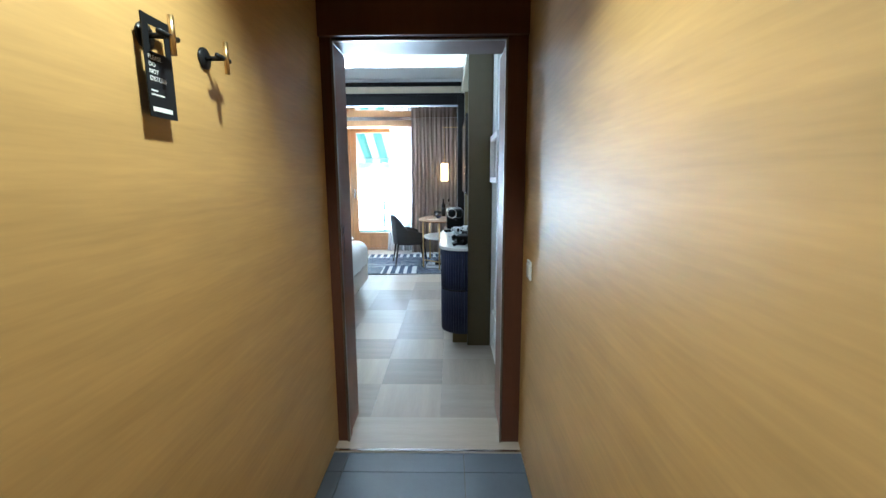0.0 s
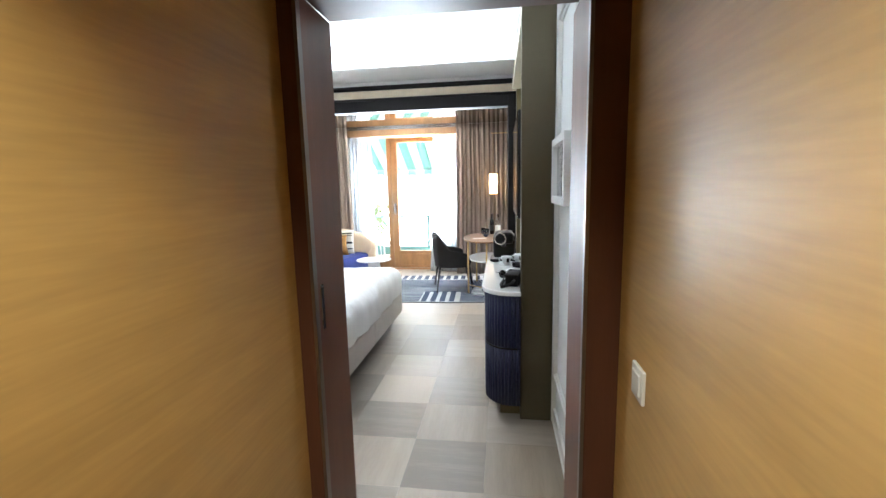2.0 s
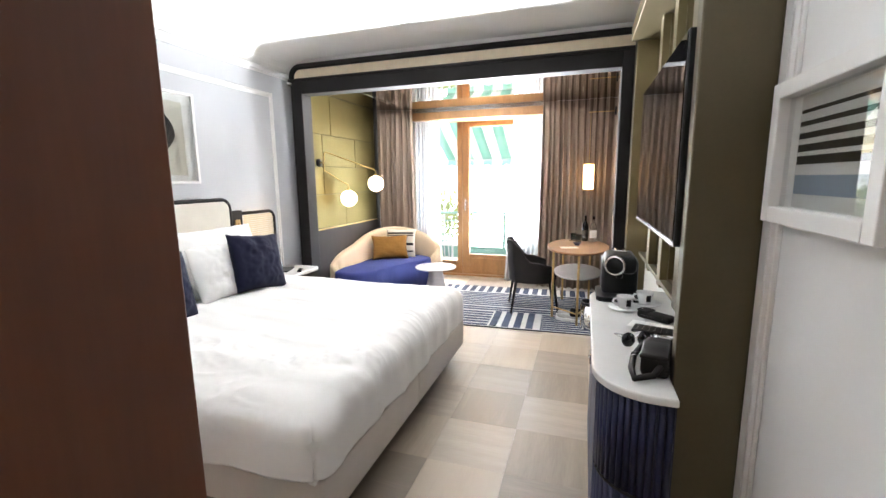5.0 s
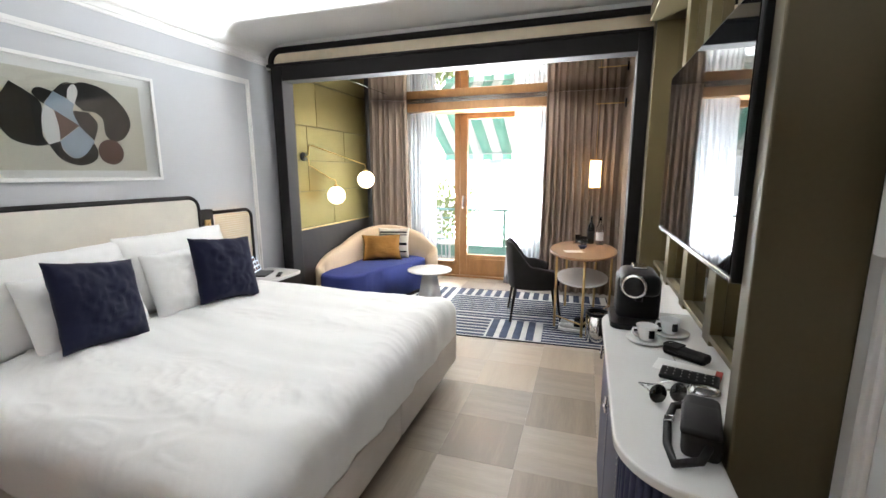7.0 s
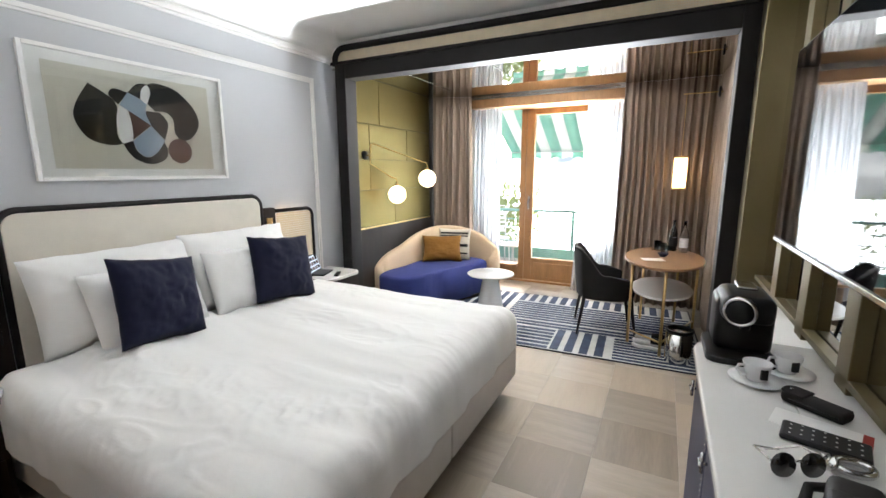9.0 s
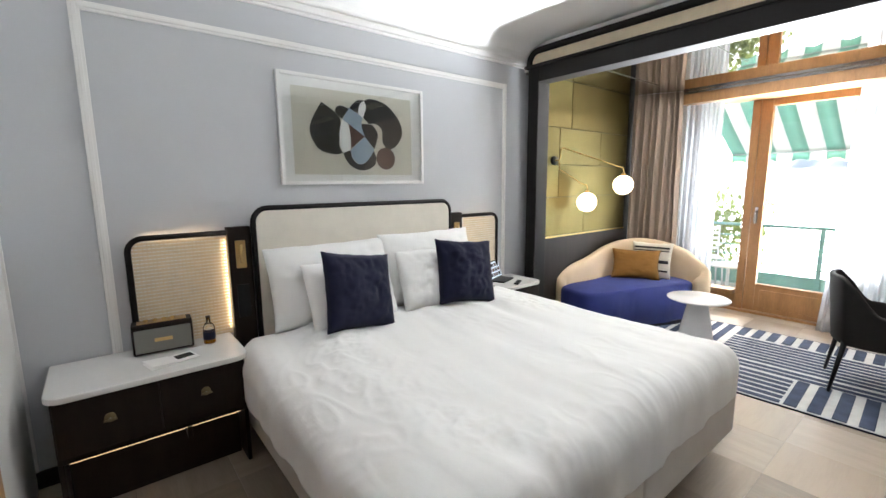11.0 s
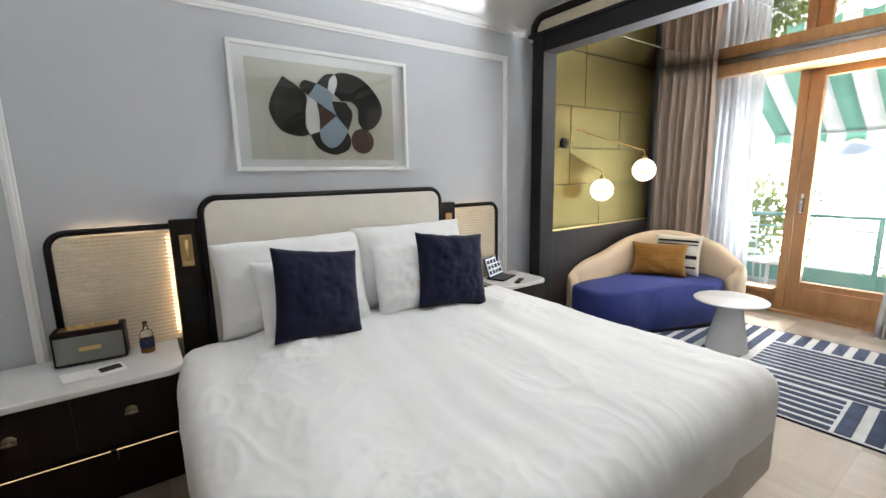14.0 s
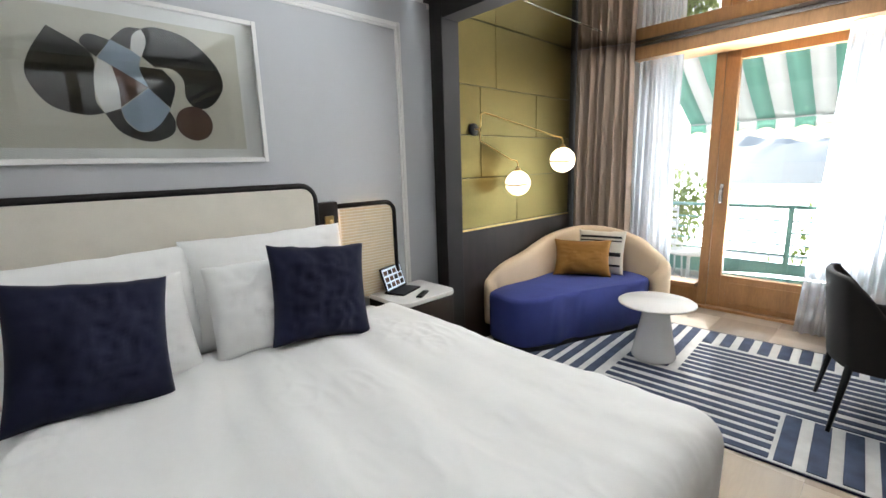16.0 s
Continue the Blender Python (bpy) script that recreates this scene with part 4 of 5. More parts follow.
def shell():
    line = blob([(-2.345, 6.93), (-2.355, 7.4), (-2.34, 7.85), (-2.20, 8.16), (-1.90, 8.235), (-1.62, 8.19), (-1.52, 8.06)], 6)[:37]
    bm, rings, n = bmesh.new(), [], len(line)
    for i, (x, y) in enumerate(line):
        a, b = Vector(line[max(i - 1, 0)]), Vector(line[min(i + 1, n - 1)])
        d = (b - a).normalized()
        nx, ny = -d.y, d.x
        s = i / (n - 1)
        top = 0.34 + 0.49 * max(0.0, math.sin(math.pi * (s * 0.97 + 0.015))) ** 0.52
        loop = []
        for k in range(14):
            u = 2 * math.pi * k / 14
            cx, cz = math.copysign(abs(math.cos(u)) ** 0.6, math.cos(u)), math.copysign(abs(math.sin(u)) ** 0.35, math.sin(u))
            loop.append(bm.verts.new((x + nx * 0.058 * cx, y + ny * 0.058 * cx, (top + 0.12) / 2 + (top - 0.12) / 2 * cz)))
        rings.append(loop)
    for a, b in zip(rings, rings[1:]):
        for k in range(14):
            bm.faces.new((a[k], a[(k + 1) % 14], b[(k + 1) % 14], b[k]))
    bm.faces.new(rings[0])
    bm.faces.new(rings[-1])
    return finish(bm, True)


part("backrest", shell(), "beige_leather", sofa, "beige arched upholstered back")
c = part("cushion", cushion(0.50, 0.34, 0.14, 91, pinch=0.10, crease=0.008), "ochre")
c.matrix_basis = pose(-2.05, 7.80, 0.585, 0, 0, 28) @ pose(0, 0, 0, -22)
tagged(c, "oblong ochre velvet cushion on the blue sofa", "cushion")
stripe = thing("cushion", "striped cream and black woven cushion on the sofa", "cushion")
stripe.matrix_basis = pose(-1.97, 7.99, 0.62, 0, 0, 14) @ pose(0, 0, 0, -14)
part("cover", cushion(0.42, 0.40, 0.11, 120, crease=0.004), "cream_fabric", stripe)
for z, h in ((0.135, 0.02), (0.100, 0.012), (-0.02, 0.035), (-0.12, 0.02)):
    def band(u, v, z=z, h=h):
        x, zz = (u - 0.5) * 0.36, z + (v - 0.5) * h
        a, b = abs(x / 0.205), abs(zz / 0.195)
        return (x, -(0.055 * (max(0, (1 - a ** 2.6) * (1 - b ** 2.6))) ** 0.5 + 0.010), zz)
    o = part("stripe", grid(band, 20, 2), "plastic", stripe, "black woven stripe")
    sd = o.modifiers.new("thickness", "SOLIDIFY")
    sd.thickness = 0.002

ct = thing("coffee_table", "round white side table on a conical foot", "coffee table", (-1.255, 7.42, 0))
part("foot", lathe([(0.0, 0.016), (0.146, 0.016), (0.150, 0.024), (0.143, 0.06), (0.088, 0.36), (0.078, 0.412), (0.0, 0.412)], 40), "white_gloss", ct)
part("top", lathe([(0.0, 0.412), (0.225, 0.412), (0.254, 0.420), (0.258, 0.428), (0.250, 0.434), (0.0, 0.434)], 48), "white_gloss", ct)

# ---- round table, chair ----
rt = thing("side_table", "oval walnut table with slim brass legs and a white lower shelf", "table", (0.42, 7.42, 0))
part("top", prism([(0.325 * math.cos(a * math.pi / 24), 0.56 * math.sin(a * math.pi / 24)) for a in range(48)], 0.735, 0.760, 0.006), "table_wood", rt)
part("shelf", prism([(0.255 * math.cos(a * math.pi / 20), 0.42 * math.sin(a * math.pi / 20)) for a in range(40)], 0.455, 0.475, 0.005), "white_gloss", rt, "white lower shelf")
LEGS = [(-0.24, -0.31), (0.02, -0.53), (0.29, 0.20), (-0.17, 0.42), (0.14, 0.46)]
for x, y in LEGS:
    part("leg", tube([(x, y, 0.016), (x, y, 0.737)], 0.012, 10), "brass", rt)
part("crossbar", tube([(-0.24, -0.31, 0.13), (0.02, -0.53, 0.13)], 0.008), "brass", rt)
part("crossbar", tube([(0.02, -0.53, 0.13), (0.29, 0.20, 0.13)], 0.008), "brass", rt)


def chair():
    t = thing("armchair", "black-brown leather tub chair with slim dark legs", "chair", (-0.06, 7.38, 0), 12)
    part("seat", prism(rounded(-0.22, 0.24, -0.23, 0.23, 0.08), 0.385, 0.475, 0.02, True), "navy_velvet", t, "dark navy seat pad")

    def wall(u, v):
        a = radians(-128 + 256 * u) + math.pi
        k = max(abs(math.cos(a)), abs(math.sin(a))) ** 0.38
        x, y = 0.265 * math.cos(a) / k, 0.27 * math.sin(a) / k
        back = max(0.0, -math.cos(a))
        rise = min(1, max(0, back * 1.45 - 0.18))
        top = 0.595 + 0.235 * rise * rise * (3 - 2 * rise) - 0.10 * max(0.0, math.cos(a)) ** 1.5
        return (x - 0.05 * v * back, y * (1 + 0.05 * v), 0.36 + (top - 0.36) * v)
    s = part("backrest", grid(wall, 56, 10), "leather", t, "leather tub back with low arms")
    m = s.modifiers.new("thickness", "SOLIDIFY")
    m.thickness, m.offset = 0.035, -1
    bv = s.modifiers.new("soft_edge", "BEVEL")
    bv.width, bv.segments, bv.limit_method = 0.012, 3, "ANGLE"
    for x, y in ((-0.20, -0.20), (-0.20, 0.20), (0.20, -0.20), (0.20, 0.20)):
        part("leg", tube([(x, y, 0.40), (x * 1.28, y * 1.18, 0.016)], [0.019, 0.010], 10), "plastic", t)
    return t


chair()

# ---- media wall: bronze surround, mirror back, screen ----
mw = thing("media_wall", "olive bronze wall surround with posts and mirror back", "wall unit", (0, 0, 0), kind="structure")
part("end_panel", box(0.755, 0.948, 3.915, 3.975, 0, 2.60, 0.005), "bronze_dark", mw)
part("end_panel", box(0.80, 0.948, 6.18, 6.335, 0, 2.60, 0.005), "bronze_paint", mw)
part("header", box(0.755, 0.948, 3.975, 6.18, 2.50, 2.60, 0.005), "bronze_paint", mw)
part("infill", box(0.948, XR, 3.92, 6.33, 0, ZC - 0.002), "white_wall", mw)
part("mirror_back", box(0.938, 0.946, 3.975, 6.18, 0.86, 2.50), "wall_mirror", mw, "mirror panel")
for y in (4.26, 4.74, 5.22, 5.70):
    part("post", box(0.895, 0.938, y - 0.05, y + 0.05, 0.867, 2.50, 0.003), "bronze_paint", mw)
part("ledge", box(0.895, 0.935, 3.975, 6.18, 0.890, 0.915, 0.003), "bronze_paint", mw, "thin bronze ledge")

tv = thing("television", "large wall-mounted flat television, switched off", "television", (0.74, 4.505, 1.605))
part("casing", box(0.0, 0.045, -0.515, 0.515, -0.325, 0.325, 0.006), "plastic", tv)
part("screen", box(-0.003, 0.0, -0.506, 0.506, -0.306, 0.316), "screen", tv, "dark glossy screen")
part("bottom_trim", box(-0.004, 0.004, -0.512, 0.512, -0.324, -0.310, 0.002), "chrome", tv, "silver lower trim")
part("mount", box(0.045, 0.152, -0.12, 0.12, -0.12, 0.12, 0.004), "plastic", tv)

# ---- credenza ----
cr = thing("credenza", "navy fluted sideboard with rounded ends and dark plinth", "sideboard", (0, 0, 0))
plan_c = rounded(0.545, 0.752, 3.82, 5.06, (0.16, 0.0, 0.0, 0.16), 10)
part("body", prism(plan_c, 0.14, 0.835), "navy_lacquer", cr)
part("rear_body", box(0.752, 0.935, 3.98, 5.06, 0.14, 0.835), "navy_lacquer", cr)
part("plinth", box(0.63, 0.93, 3.985, 5.0, 0, 0.14), "bronze_paint", cr, "recessed bronze plinth")
corner_pts = [(0.545 + 0.16 - 0.16 * math.cos(radians(a)), 3.82 + 0.16 - 0.16 * math.sin(radians(a))) for a in range(4, 91, 8)] + [(0.715, 3.82), (0.738, 3.82)]
for x, y in corner_pts:
    for z0, z1 in ((0.145, 0.50), (0.515, 0.83)):
        part("flute", moved(lathe([(0.0105, z0), (0.0105, z1)], 8), pose(x, y, 0)), "navy_lacquer", cr)
part("groove_trim", tube([(x - 0.004, y - 0.004, 0.507) for x, y in corner_pts], 0.006), "black", cr)
for y0, y1 in ((3.985, 4.42), (4.425, 4.89)):
    d = part("door", box(0.533, 0.547, y0 + 0.003, y1 - 0.003, 0.15, 0.83, 0.004), "navy_lacquer", cr)
    hy = y1 - 0.05
    for k in range(36):
        part("stud", moved(lathe([(0.004, 0), (0.003, 0.003), (0.0, 0.0035)], 6), pose(0.533, y0 + 0.018, 0.17 + 0.0185 * k, 0, -90)), "chrome", d)
    part("handle", join(tube([(0.520, hy, 0.70), (0.520, hy, 0.76)], 0.005), tube([(0.534, hy, 0.73), (0.520, hy, 0.73)], 0.005), tube([(0.516, hy - 0.018, 0.73), (0.516, hy + 0.018, 0.73)], 0.006)), "chrome", d, "small chrome T handle")
part("top", join(prism(rounded(0.515, 0.7515, 3.795, 5.085, (0.19, 0.0, 0.0, 0.19), 12), 0.838, 0.866, 0.006), prism([(0.7515, 3.978), (0.936, 3.978), (0.936, 5.085), (0.7515, 5.085)], 0.838, 0.866, 0.002)), "marble", cr, "white stone top")
ZT = 0.866

cm = thing("coffee_machine", "black capsule coffee machine with round chrome-rimmed front", "coffee machine", (0.665, 4.94, ZT), 0)
part("base", prism(rounded(-0.12, 0.09, -0.16, 0.11, 0.04), 0.0, 0.025, 0.005), "plastic", cm)
part("body", box(-0.095, 0.085, -0.07, 0.11, 0.02, 0.215, 0.025, 3), "plastic", cm)
part("head", box(-0.085, 0.07, -0.15, 0.09, 0.145, 0.24, 0.03, 3), "plastic", cm)
dial = part("dial", moved(lathe([(0.0, 0.010), (0.041, 0.010), (0.044, 0.0), (0.044, -0.03)], 28), pose(-0.035, -0.148, 0.192, 90, 0, -18)), "plastic", cm)
part("rim", moved(lathe([(0.039, 0.008), (0.044, 0.014), (0.051, 0.009), (0.051, -0.01), (0.044, -0.01)], 30, ring=True), pose(-0.035, -0.150, 0.192, 90, 0, -18)), "chrome", cm, "chrome ring")
part("spout", moved(lathe([(0.015, 0), (0.018, 0.03)], 14), pose(-0.01, -0.11, 0.120)), "plastic", cm)
part("lever", box(-0.03, 0.03, -0.02, 0.09, 0.236, 0.250, 0.005), "chrome", cm, "chrome lever")


def cup(x, y, turn):
    t = thing("coffee_cup", "white espresso cup on saucer with a dark label", "cup", (x, y, ZT), turn, group="coffee cups on the sideboard")
    part("saucer", lathe([(0.0, 0.003), (0.035, 0.0), (0.075, 0.010), (0.076, 0.013), (0.035, 0.006), (0.0, 0.006)], 28), "white_gloss", t)
    part("cup", lathe([(0.0, 0.007), (0.024, 0.007), (0.027, 0.012), (0.041, 0.066), (0.0385, 0.066), (0.024, 0.016), (0.0, 0.014)], 28), "white_gloss", t)
    part("handle", tube([(-0.036, 0, 0.055), (-0.055, 0, 0.056), (-0.060, 0, 0.042), (-0.048, 0, 0.026), (-0.031, 0, 0.024)], 0.005), "white_gloss", t)
    part("label", box(-0.010, 0.010, -0.042, -0.0345, 0.024, 0.056, 0.001), "ink", t, "dark blue-black label")


cup(0.675, 4.68, 20)
cup(0.775, 4.79, 20)
pouch = thing("glasses_case", "black soft glasses case lying on the sideboard", "case", (0.79, 4.55, ZT), -38)
pouch.scale = (0.78, 0.85, 0.9)
part("shell", prism(rounded(-0.10, 0.10, -0.036, 0.036, (0.03, 0.014, 0.014, 0.03)), 0.0, 0.036, 0.013, True), "leather", pouch)
part("flap", prism(rounded(-0.10, -0.02, -0.038, 0.038, (0.03, 0.004, 0.004, 0.03)), 0.034, 0.041, 0.003), "leather", pouch)
part("snap", moved(lathe([(0.0, 0), (0.007, 0.0), (0.006, 0.003), (0.0, 0.004)], 14), pose(-0.075, 0, 0.041)), "chrome", pouch, "small steel snap")
part("zip", tube([(-0.065, -0.036, 0.02), (0.085, -0.036, 0.02)], 0.002), "plastic", pouch)
papers = thing("papers", "white leaflet with a red edge under a spotted card", "papers", (0.775, 4.44, ZT), -20)
part("sheet", box(-0.10, 0.08, -0.05, 0.05, 0.0, 0.002), "paper", papers)
part("red_strip", box(0.08, 0.10, -0.05, 0.05, 0.0, 0.002), mat("red_print", (0.35, 0.03, 0.02), 0.6), papers, "red edge")
spotted = thing("spotted_pouch", "black fabric pouch with white dots", "pouch", (0.765, 4.365, ZT + 0.002), -16)
part("cloth", box(-0.085, 0.085, -0.045, 0.045, 0.0, 0.014, 0.006), "plastic", spotted)
for i in range(7):
    for j in range(3):
        part("dot", moved(lathe([(0.005, 0), (0.0, 0.0012)], 8), pose(-0.066 + 0.022 * i, -0.024 + 0.024 * j + (0.008 if i % 2 else 0), 0.0135)), "paper", spotted)
watch = thing("watch", "steel wrist watch lying on its bracelet", "watch", (0.79, 4.27, ZT), 10)
part("bracelet", tube([(0.035 * math.cos(a * math.pi / 10), 0.028 * math.sin(a * math.pi / 10), 0.011) for a in range(20)], 0.009, 8, True), "chrome", watch)
part("face", moved(lathe([(0.0, 0), (0.019, 0), (0.020, 0.006), (0.0, 0.008)], 20), pose(-0.040, 0, 0.012, 0, -60)), "chrome", watch)
spec = thing("sunglasses", "dark folded sunglasses with metal arms", "sunglasses", (0.675, 4.20, ZT), 25)
for s in (-0.032, 0.032):
    part("lens", moved(lathe([(0.0, 0.0), (0.026, 0.0), (0.028, 0.003), (0.0, 0.004)], 18), pose(s, 0, 0.026, 80)), "screen", spec)
    part("arm", tube([(s * 1.8, 0, 0.035), (s * 1.7, 0.06, 0.03), (-s * 0.5, 0.075, 0.010)], 0.0025), "chrome", spec)
part("bridge", tube([(-0.008, 0, 0.034), (0.008, 0, 0.034)], 0.003), "chrome", spec)
bag = thing("shoulder_bag", "black shoulder bag with a wide strap", "bag", (0.72, 4.01, ZT), -12)
bag.scale = (0.86, 0.86, 0.86)
part("body", box(-0.05, 0.05, -0.11, 0.13, 0.0, 0.085, 0.02, 3), "leather", bag)
part("flap", box(-0.055, 0.045, -0.115, 0.05, 0.07, 0.092, 0.010, 2), "leather", bag)
part("strap", tube([(-0.03, 0.12, 0.05), (-0.075, 0.14, 0.02), (-0.088, 0.05, 0.012), (-0.082, -0.08, 0.012), (-0.06, -0.17, 0.014), (0.0, -0.15, 0.03), (0.02, -0.10, 0.05)], 0.012), "leather", bag)
part("buckle", tube([(-0.096, 0.03, 0.022), (-0.096, 0.06, 0.022), (-0.073, 0.06, 0.027), (-0.073, 0.03, 0.027)], 0.003, 6, True), "chrome", bag, "steel buckle")

# ---- things on the tables ----
def bottle(x, y, z, h, r, glassy, label_col, name, label, fill=None):
    t = thing(name, label, "bottle", (x, y, z))
    b = part("glass", lathe([(0.0, 0.0), (r * 0.95, 0.0), (r, 0.006), (r, h * 0.56), (r * 0.85, h * 0.66), (r * 0.36, h * 0.78), (r * 0.33, h * 0.95), (0.0, h * 0.955)], 22), glassy, t)
    if fill:
        part("drink", lathe([(0.0, 0.004), (r * 0.9, 0.005), (r * 0.9, h * 0.36), (0.0, h * 0.36)], 20), fill, t)
    part("label", lathe([(r + 0.0006, h * 0.16), (r + 0.0012, h * 0.165), (r + 0.0012, h * 0.44), (r + 0.0006, h * 0.445)], 22, ring=True), label_col, t)
    part("cap", lathe([(0.0, h * 0.95), (r * 0.38, h * 0.95), (r * 0.38, h), (0.0, h)], 16), "plastic", t)
    return t


M["dark_glass"] = mat("dark_bottle_glass", (0.012, 0.014, 0.012), 0.08, var=0.05, bump=0)
M["amber_drink"] = mat("amber_drink", (0.45, 0.18, 0.02), 0.2, var=0.05, bump=0)
bottle(0.49, 7.80, 0.760, 0.30, 0.036, "dark_glass", "art_black", "wine_bottle", "dark bottle with a black label")
bottle(0.58, 7.74, 0.760, 0.30, 0.037, "glass", "paper", "water_bottle", "clear glass water bottle on a tray")
tray = thing("tray", "small clear tray with drinking glasses", "tray", (0.45, 7.78, 0.760))
part("plate", prism(rounded(-0.14, 0.0, -0.06, 0.06, 0.02), 0.0, 0.006, 0.002), "glass", tray)
for x, y in ((0.36, 7.78), (0.42, 7.66)):
    t = thing("drinking_glass", "short clear drinking tumbler on the table", "glass", (x, y, 0.766), group="tumblers on the table")
    part("glass", lathe([(0.0, 0.0), (0.030, 0.0), (0.034, 0.085), (0.0315, 0.085), (0.028, 0.010), (0.0, 0.010)], 22), "glass", t)
bowl = thing("bowl", "small dark blue ceramic bowl", "bowl", (0.41, 7.42, 0.760))
part("bowl", lathe([(0.0, 0.0), (0.022, 0.0), (0.048, 0.034), (0.045, 0.035), (0.020, 0.006), (0.0, 0.006)], 24), "navy_lacquer", bowl)
note = thing("note", "white sheet of paper on the table", "paper", (0.33, 7.24, 0.760), 15)
part("sheet", box(-0.09, 0.09, -0.06, 0.06, 0.0, 0.0015), "paper", note)

spk = thing("radio_speaker", "small brown speaker with grey cloth grille and brass knobs", "speaker", (-2.40, 3.42, 0.618), -4)
part("cabinet", box(-0.05, 0.05, -0.135, 0.135, 0.006, 0.165, 0.008), "dark_oak", spk)
part("grille", box(0.05, 0.054, -0.125, 0.125, 0.018, 0.140, 0.003), mat("grey_grille_cloth", (0.20, 0.20, 0.18), 0.9, var=0.1, fine=500, bump=0.5), spk, "grey cloth grille")
part("control_plate", box(-0.03, 0.03, -0.11, 0.11, 0.165, 0.168, 0.001), "brass", spk)
for y in (-0.07, -0.03, 0.01, 0.05):
    part("knob", moved(lathe([(0.010, 0), (0.010, 0.012), (0.0, 0.013)], 14), pose(0, y, 0.168)), "brass", spk)
part("badge", box(0.054, 0.0555, -0.04, 0.04, 0.07, 0.088, 0.001), "brass", spk)
bottle(-2.36, 3.63, 0.618, 0.155, 0.030, "glass", "navy_lacquer", "soft_drink_bottle", "small drink bottle half full with a blue label", "amber_drink")
bk = thing("booklet", "white folded booklet with a dark printed picture", "booklet", (-2.21, 3.43, 0.618), 14)
part("page", box(-0.06, 0.06, -0.11, 0.11, 0.0, 0.003), "paper", bk)
part("page", moved(box(-0.06, 0.06, -0.11, 0.0, 0.0, 0.002), pose(0, 0, 0.005, -5)), "paper", bk)
part("printed_picture", box(-0.04, 0.02, 0.02, 0.10, 0.003, 0.0036), "art_black", bk)

tb = thing("tablet", "tablet showing bright pictures on a folded stand", "tablet", (-2.36, 6.00, 0.618), 20)
part("stand", box(-0.09, 0.06, -0.11, 0.11, 0.0, 0.012, 0.004), "plastic", tb)
lid = part("screen_case", moved(box(-0.006, 0.004, -0.12, 0.12, 0.0, 0.165, 0.003), pose(-0.06, 0, 0.01, 0, -18)), "plastic", tb)
part("display", moved(box(0.0042, 0.0052, -0.11, 0.11, 0.012, 0.155), pose(-0.06, 0, 0.01, 0, -18)), glow("tablet_display", (0.55, 0.62, 0.72), 0.5), lid, "lit display")
for i in range(3):
    for j in range(4):
        part("thumbnail", moved(box(0.0054, 0.0058, -0.10 + 0.052 * j, -0.06 + 0.052 * j, 0.025 + 0.043 * i, 0.055 + 0.043 * i), pose(-0.06, 0, 0.01, 0, -18)), "art_brown" if (i + j) % 3 else "art_black", lid)
ph = thing("remote_control", "slim black remote control", "remote control", (-2.20, 6.02, 0.618), 30)
part("body", box(-0.02, 0.02, -0.07, 0.07, 0.0, 0.015, 0.005), "plastic", ph)
part("buttons", box(-0.012, 0.012, -0.05, 0.04, 0.0145, 0.0165, 0.001), "black", ph)

bn = thing("waste_bin", "round brushed steel waste bin with a black rim", "waste bin", (0.57, 6.86, 0))
part("body", lathe([(0.0, 0.0), (0.092, 0.0), (0.096, 0.01), (0.098, 0.27), (0.092, 0.27), (0.088, 0.02), (0.0, 0.02)], 32), "chrome", bn)
part("rim", lathe([(0.088, 0.262), (0.101, 0.262), (0.101, 0.285), (0.088, 0.285)], 32, ring=True), "plastic", bn, "black rim")


def shoe(x, y, rz):
    t = thing("sneaker", "white and grey sneaker standing under the table", "shoe", (x, y, 0.016), rz, group="pair of sneakers")
    part("sole", prism(blob([(-0.13, -0.03), (0.0, -0.04), (0.10, -0.045), (0.14, 0.0), (0.10, 0.04), (0.0, 0.03), (-0.13, 0.03)], 4), 0.0, 0.028, 0.006), "white_gloss", t)
    part("upper", prism(blob([(-0.125, -0.028), (0.0, -0.034), (0.09, -0.036), (0.125, 0.0), (0.09, 0.032), (0.0, 0.026), (-0.125, 0.028)], 4), 0.026, 0.068, 0.02, True), "rug_cream", t, "pale fabric upper")
    part("collar", box(-0.12, -0.01, -0.030, 0.030, 0.05, 0.10, 0.016, 2), "black", t, "dark collar")
    for k in range(4):
        part("lace", tube([(0.01 + 0.018 * k, -0.018, 0.071), (0.02 + 0.018 * k, 0.018, 0.071)], 0.003), "white_gloss", t)


shoe(0.36, 7.02, 170)
shoe(0.36, 7.14, 178)

# ---- rug ----
rug = thing("rug", "cream rug with raised blue stripes in blocks", "rug", (-0.66, 7.435, 0.0), 2.5)
part("ground_weave", box(-1.34, 1.40, -0.815, 0.815, 0.0, 0.011, 0.003), "rug_cream", rug)
part("binding", join(box(-1.352, 1.412, -0.828, -0.8155, 0.0, 0.010, 0.002), box(-1.352, 1.412, 0.8155, 0.828, 0.0, 0.010, 0.002), box(1.4005, 1.412, -0.8155, 0.8155, 0.0, 0.010, 0.002)), "navy_velvet", rug, "dark navy bound edge")
ZONES = [(-0.75, 0.19, -0.80, -0.30, "x", 0.078), (-0.75, 1.38, -0.28, -0.12, "x", 0.078), (-0.40, 1.38, -0.10, 0.50, "x", 0.078), (0.21, 0.70, -0.80, -0.30, "y", 0.135), (0.72, 1.38, -0.80, -0.30, "x", 0.060), (-0.40, 1.38, 0.52, 0.80, "y", 0.115), (-0.75, -0.42, -0.10, 0.80, "y", 0.11), (-1.32, -0.77, -0.80, 0.80, "y", 0.11)]
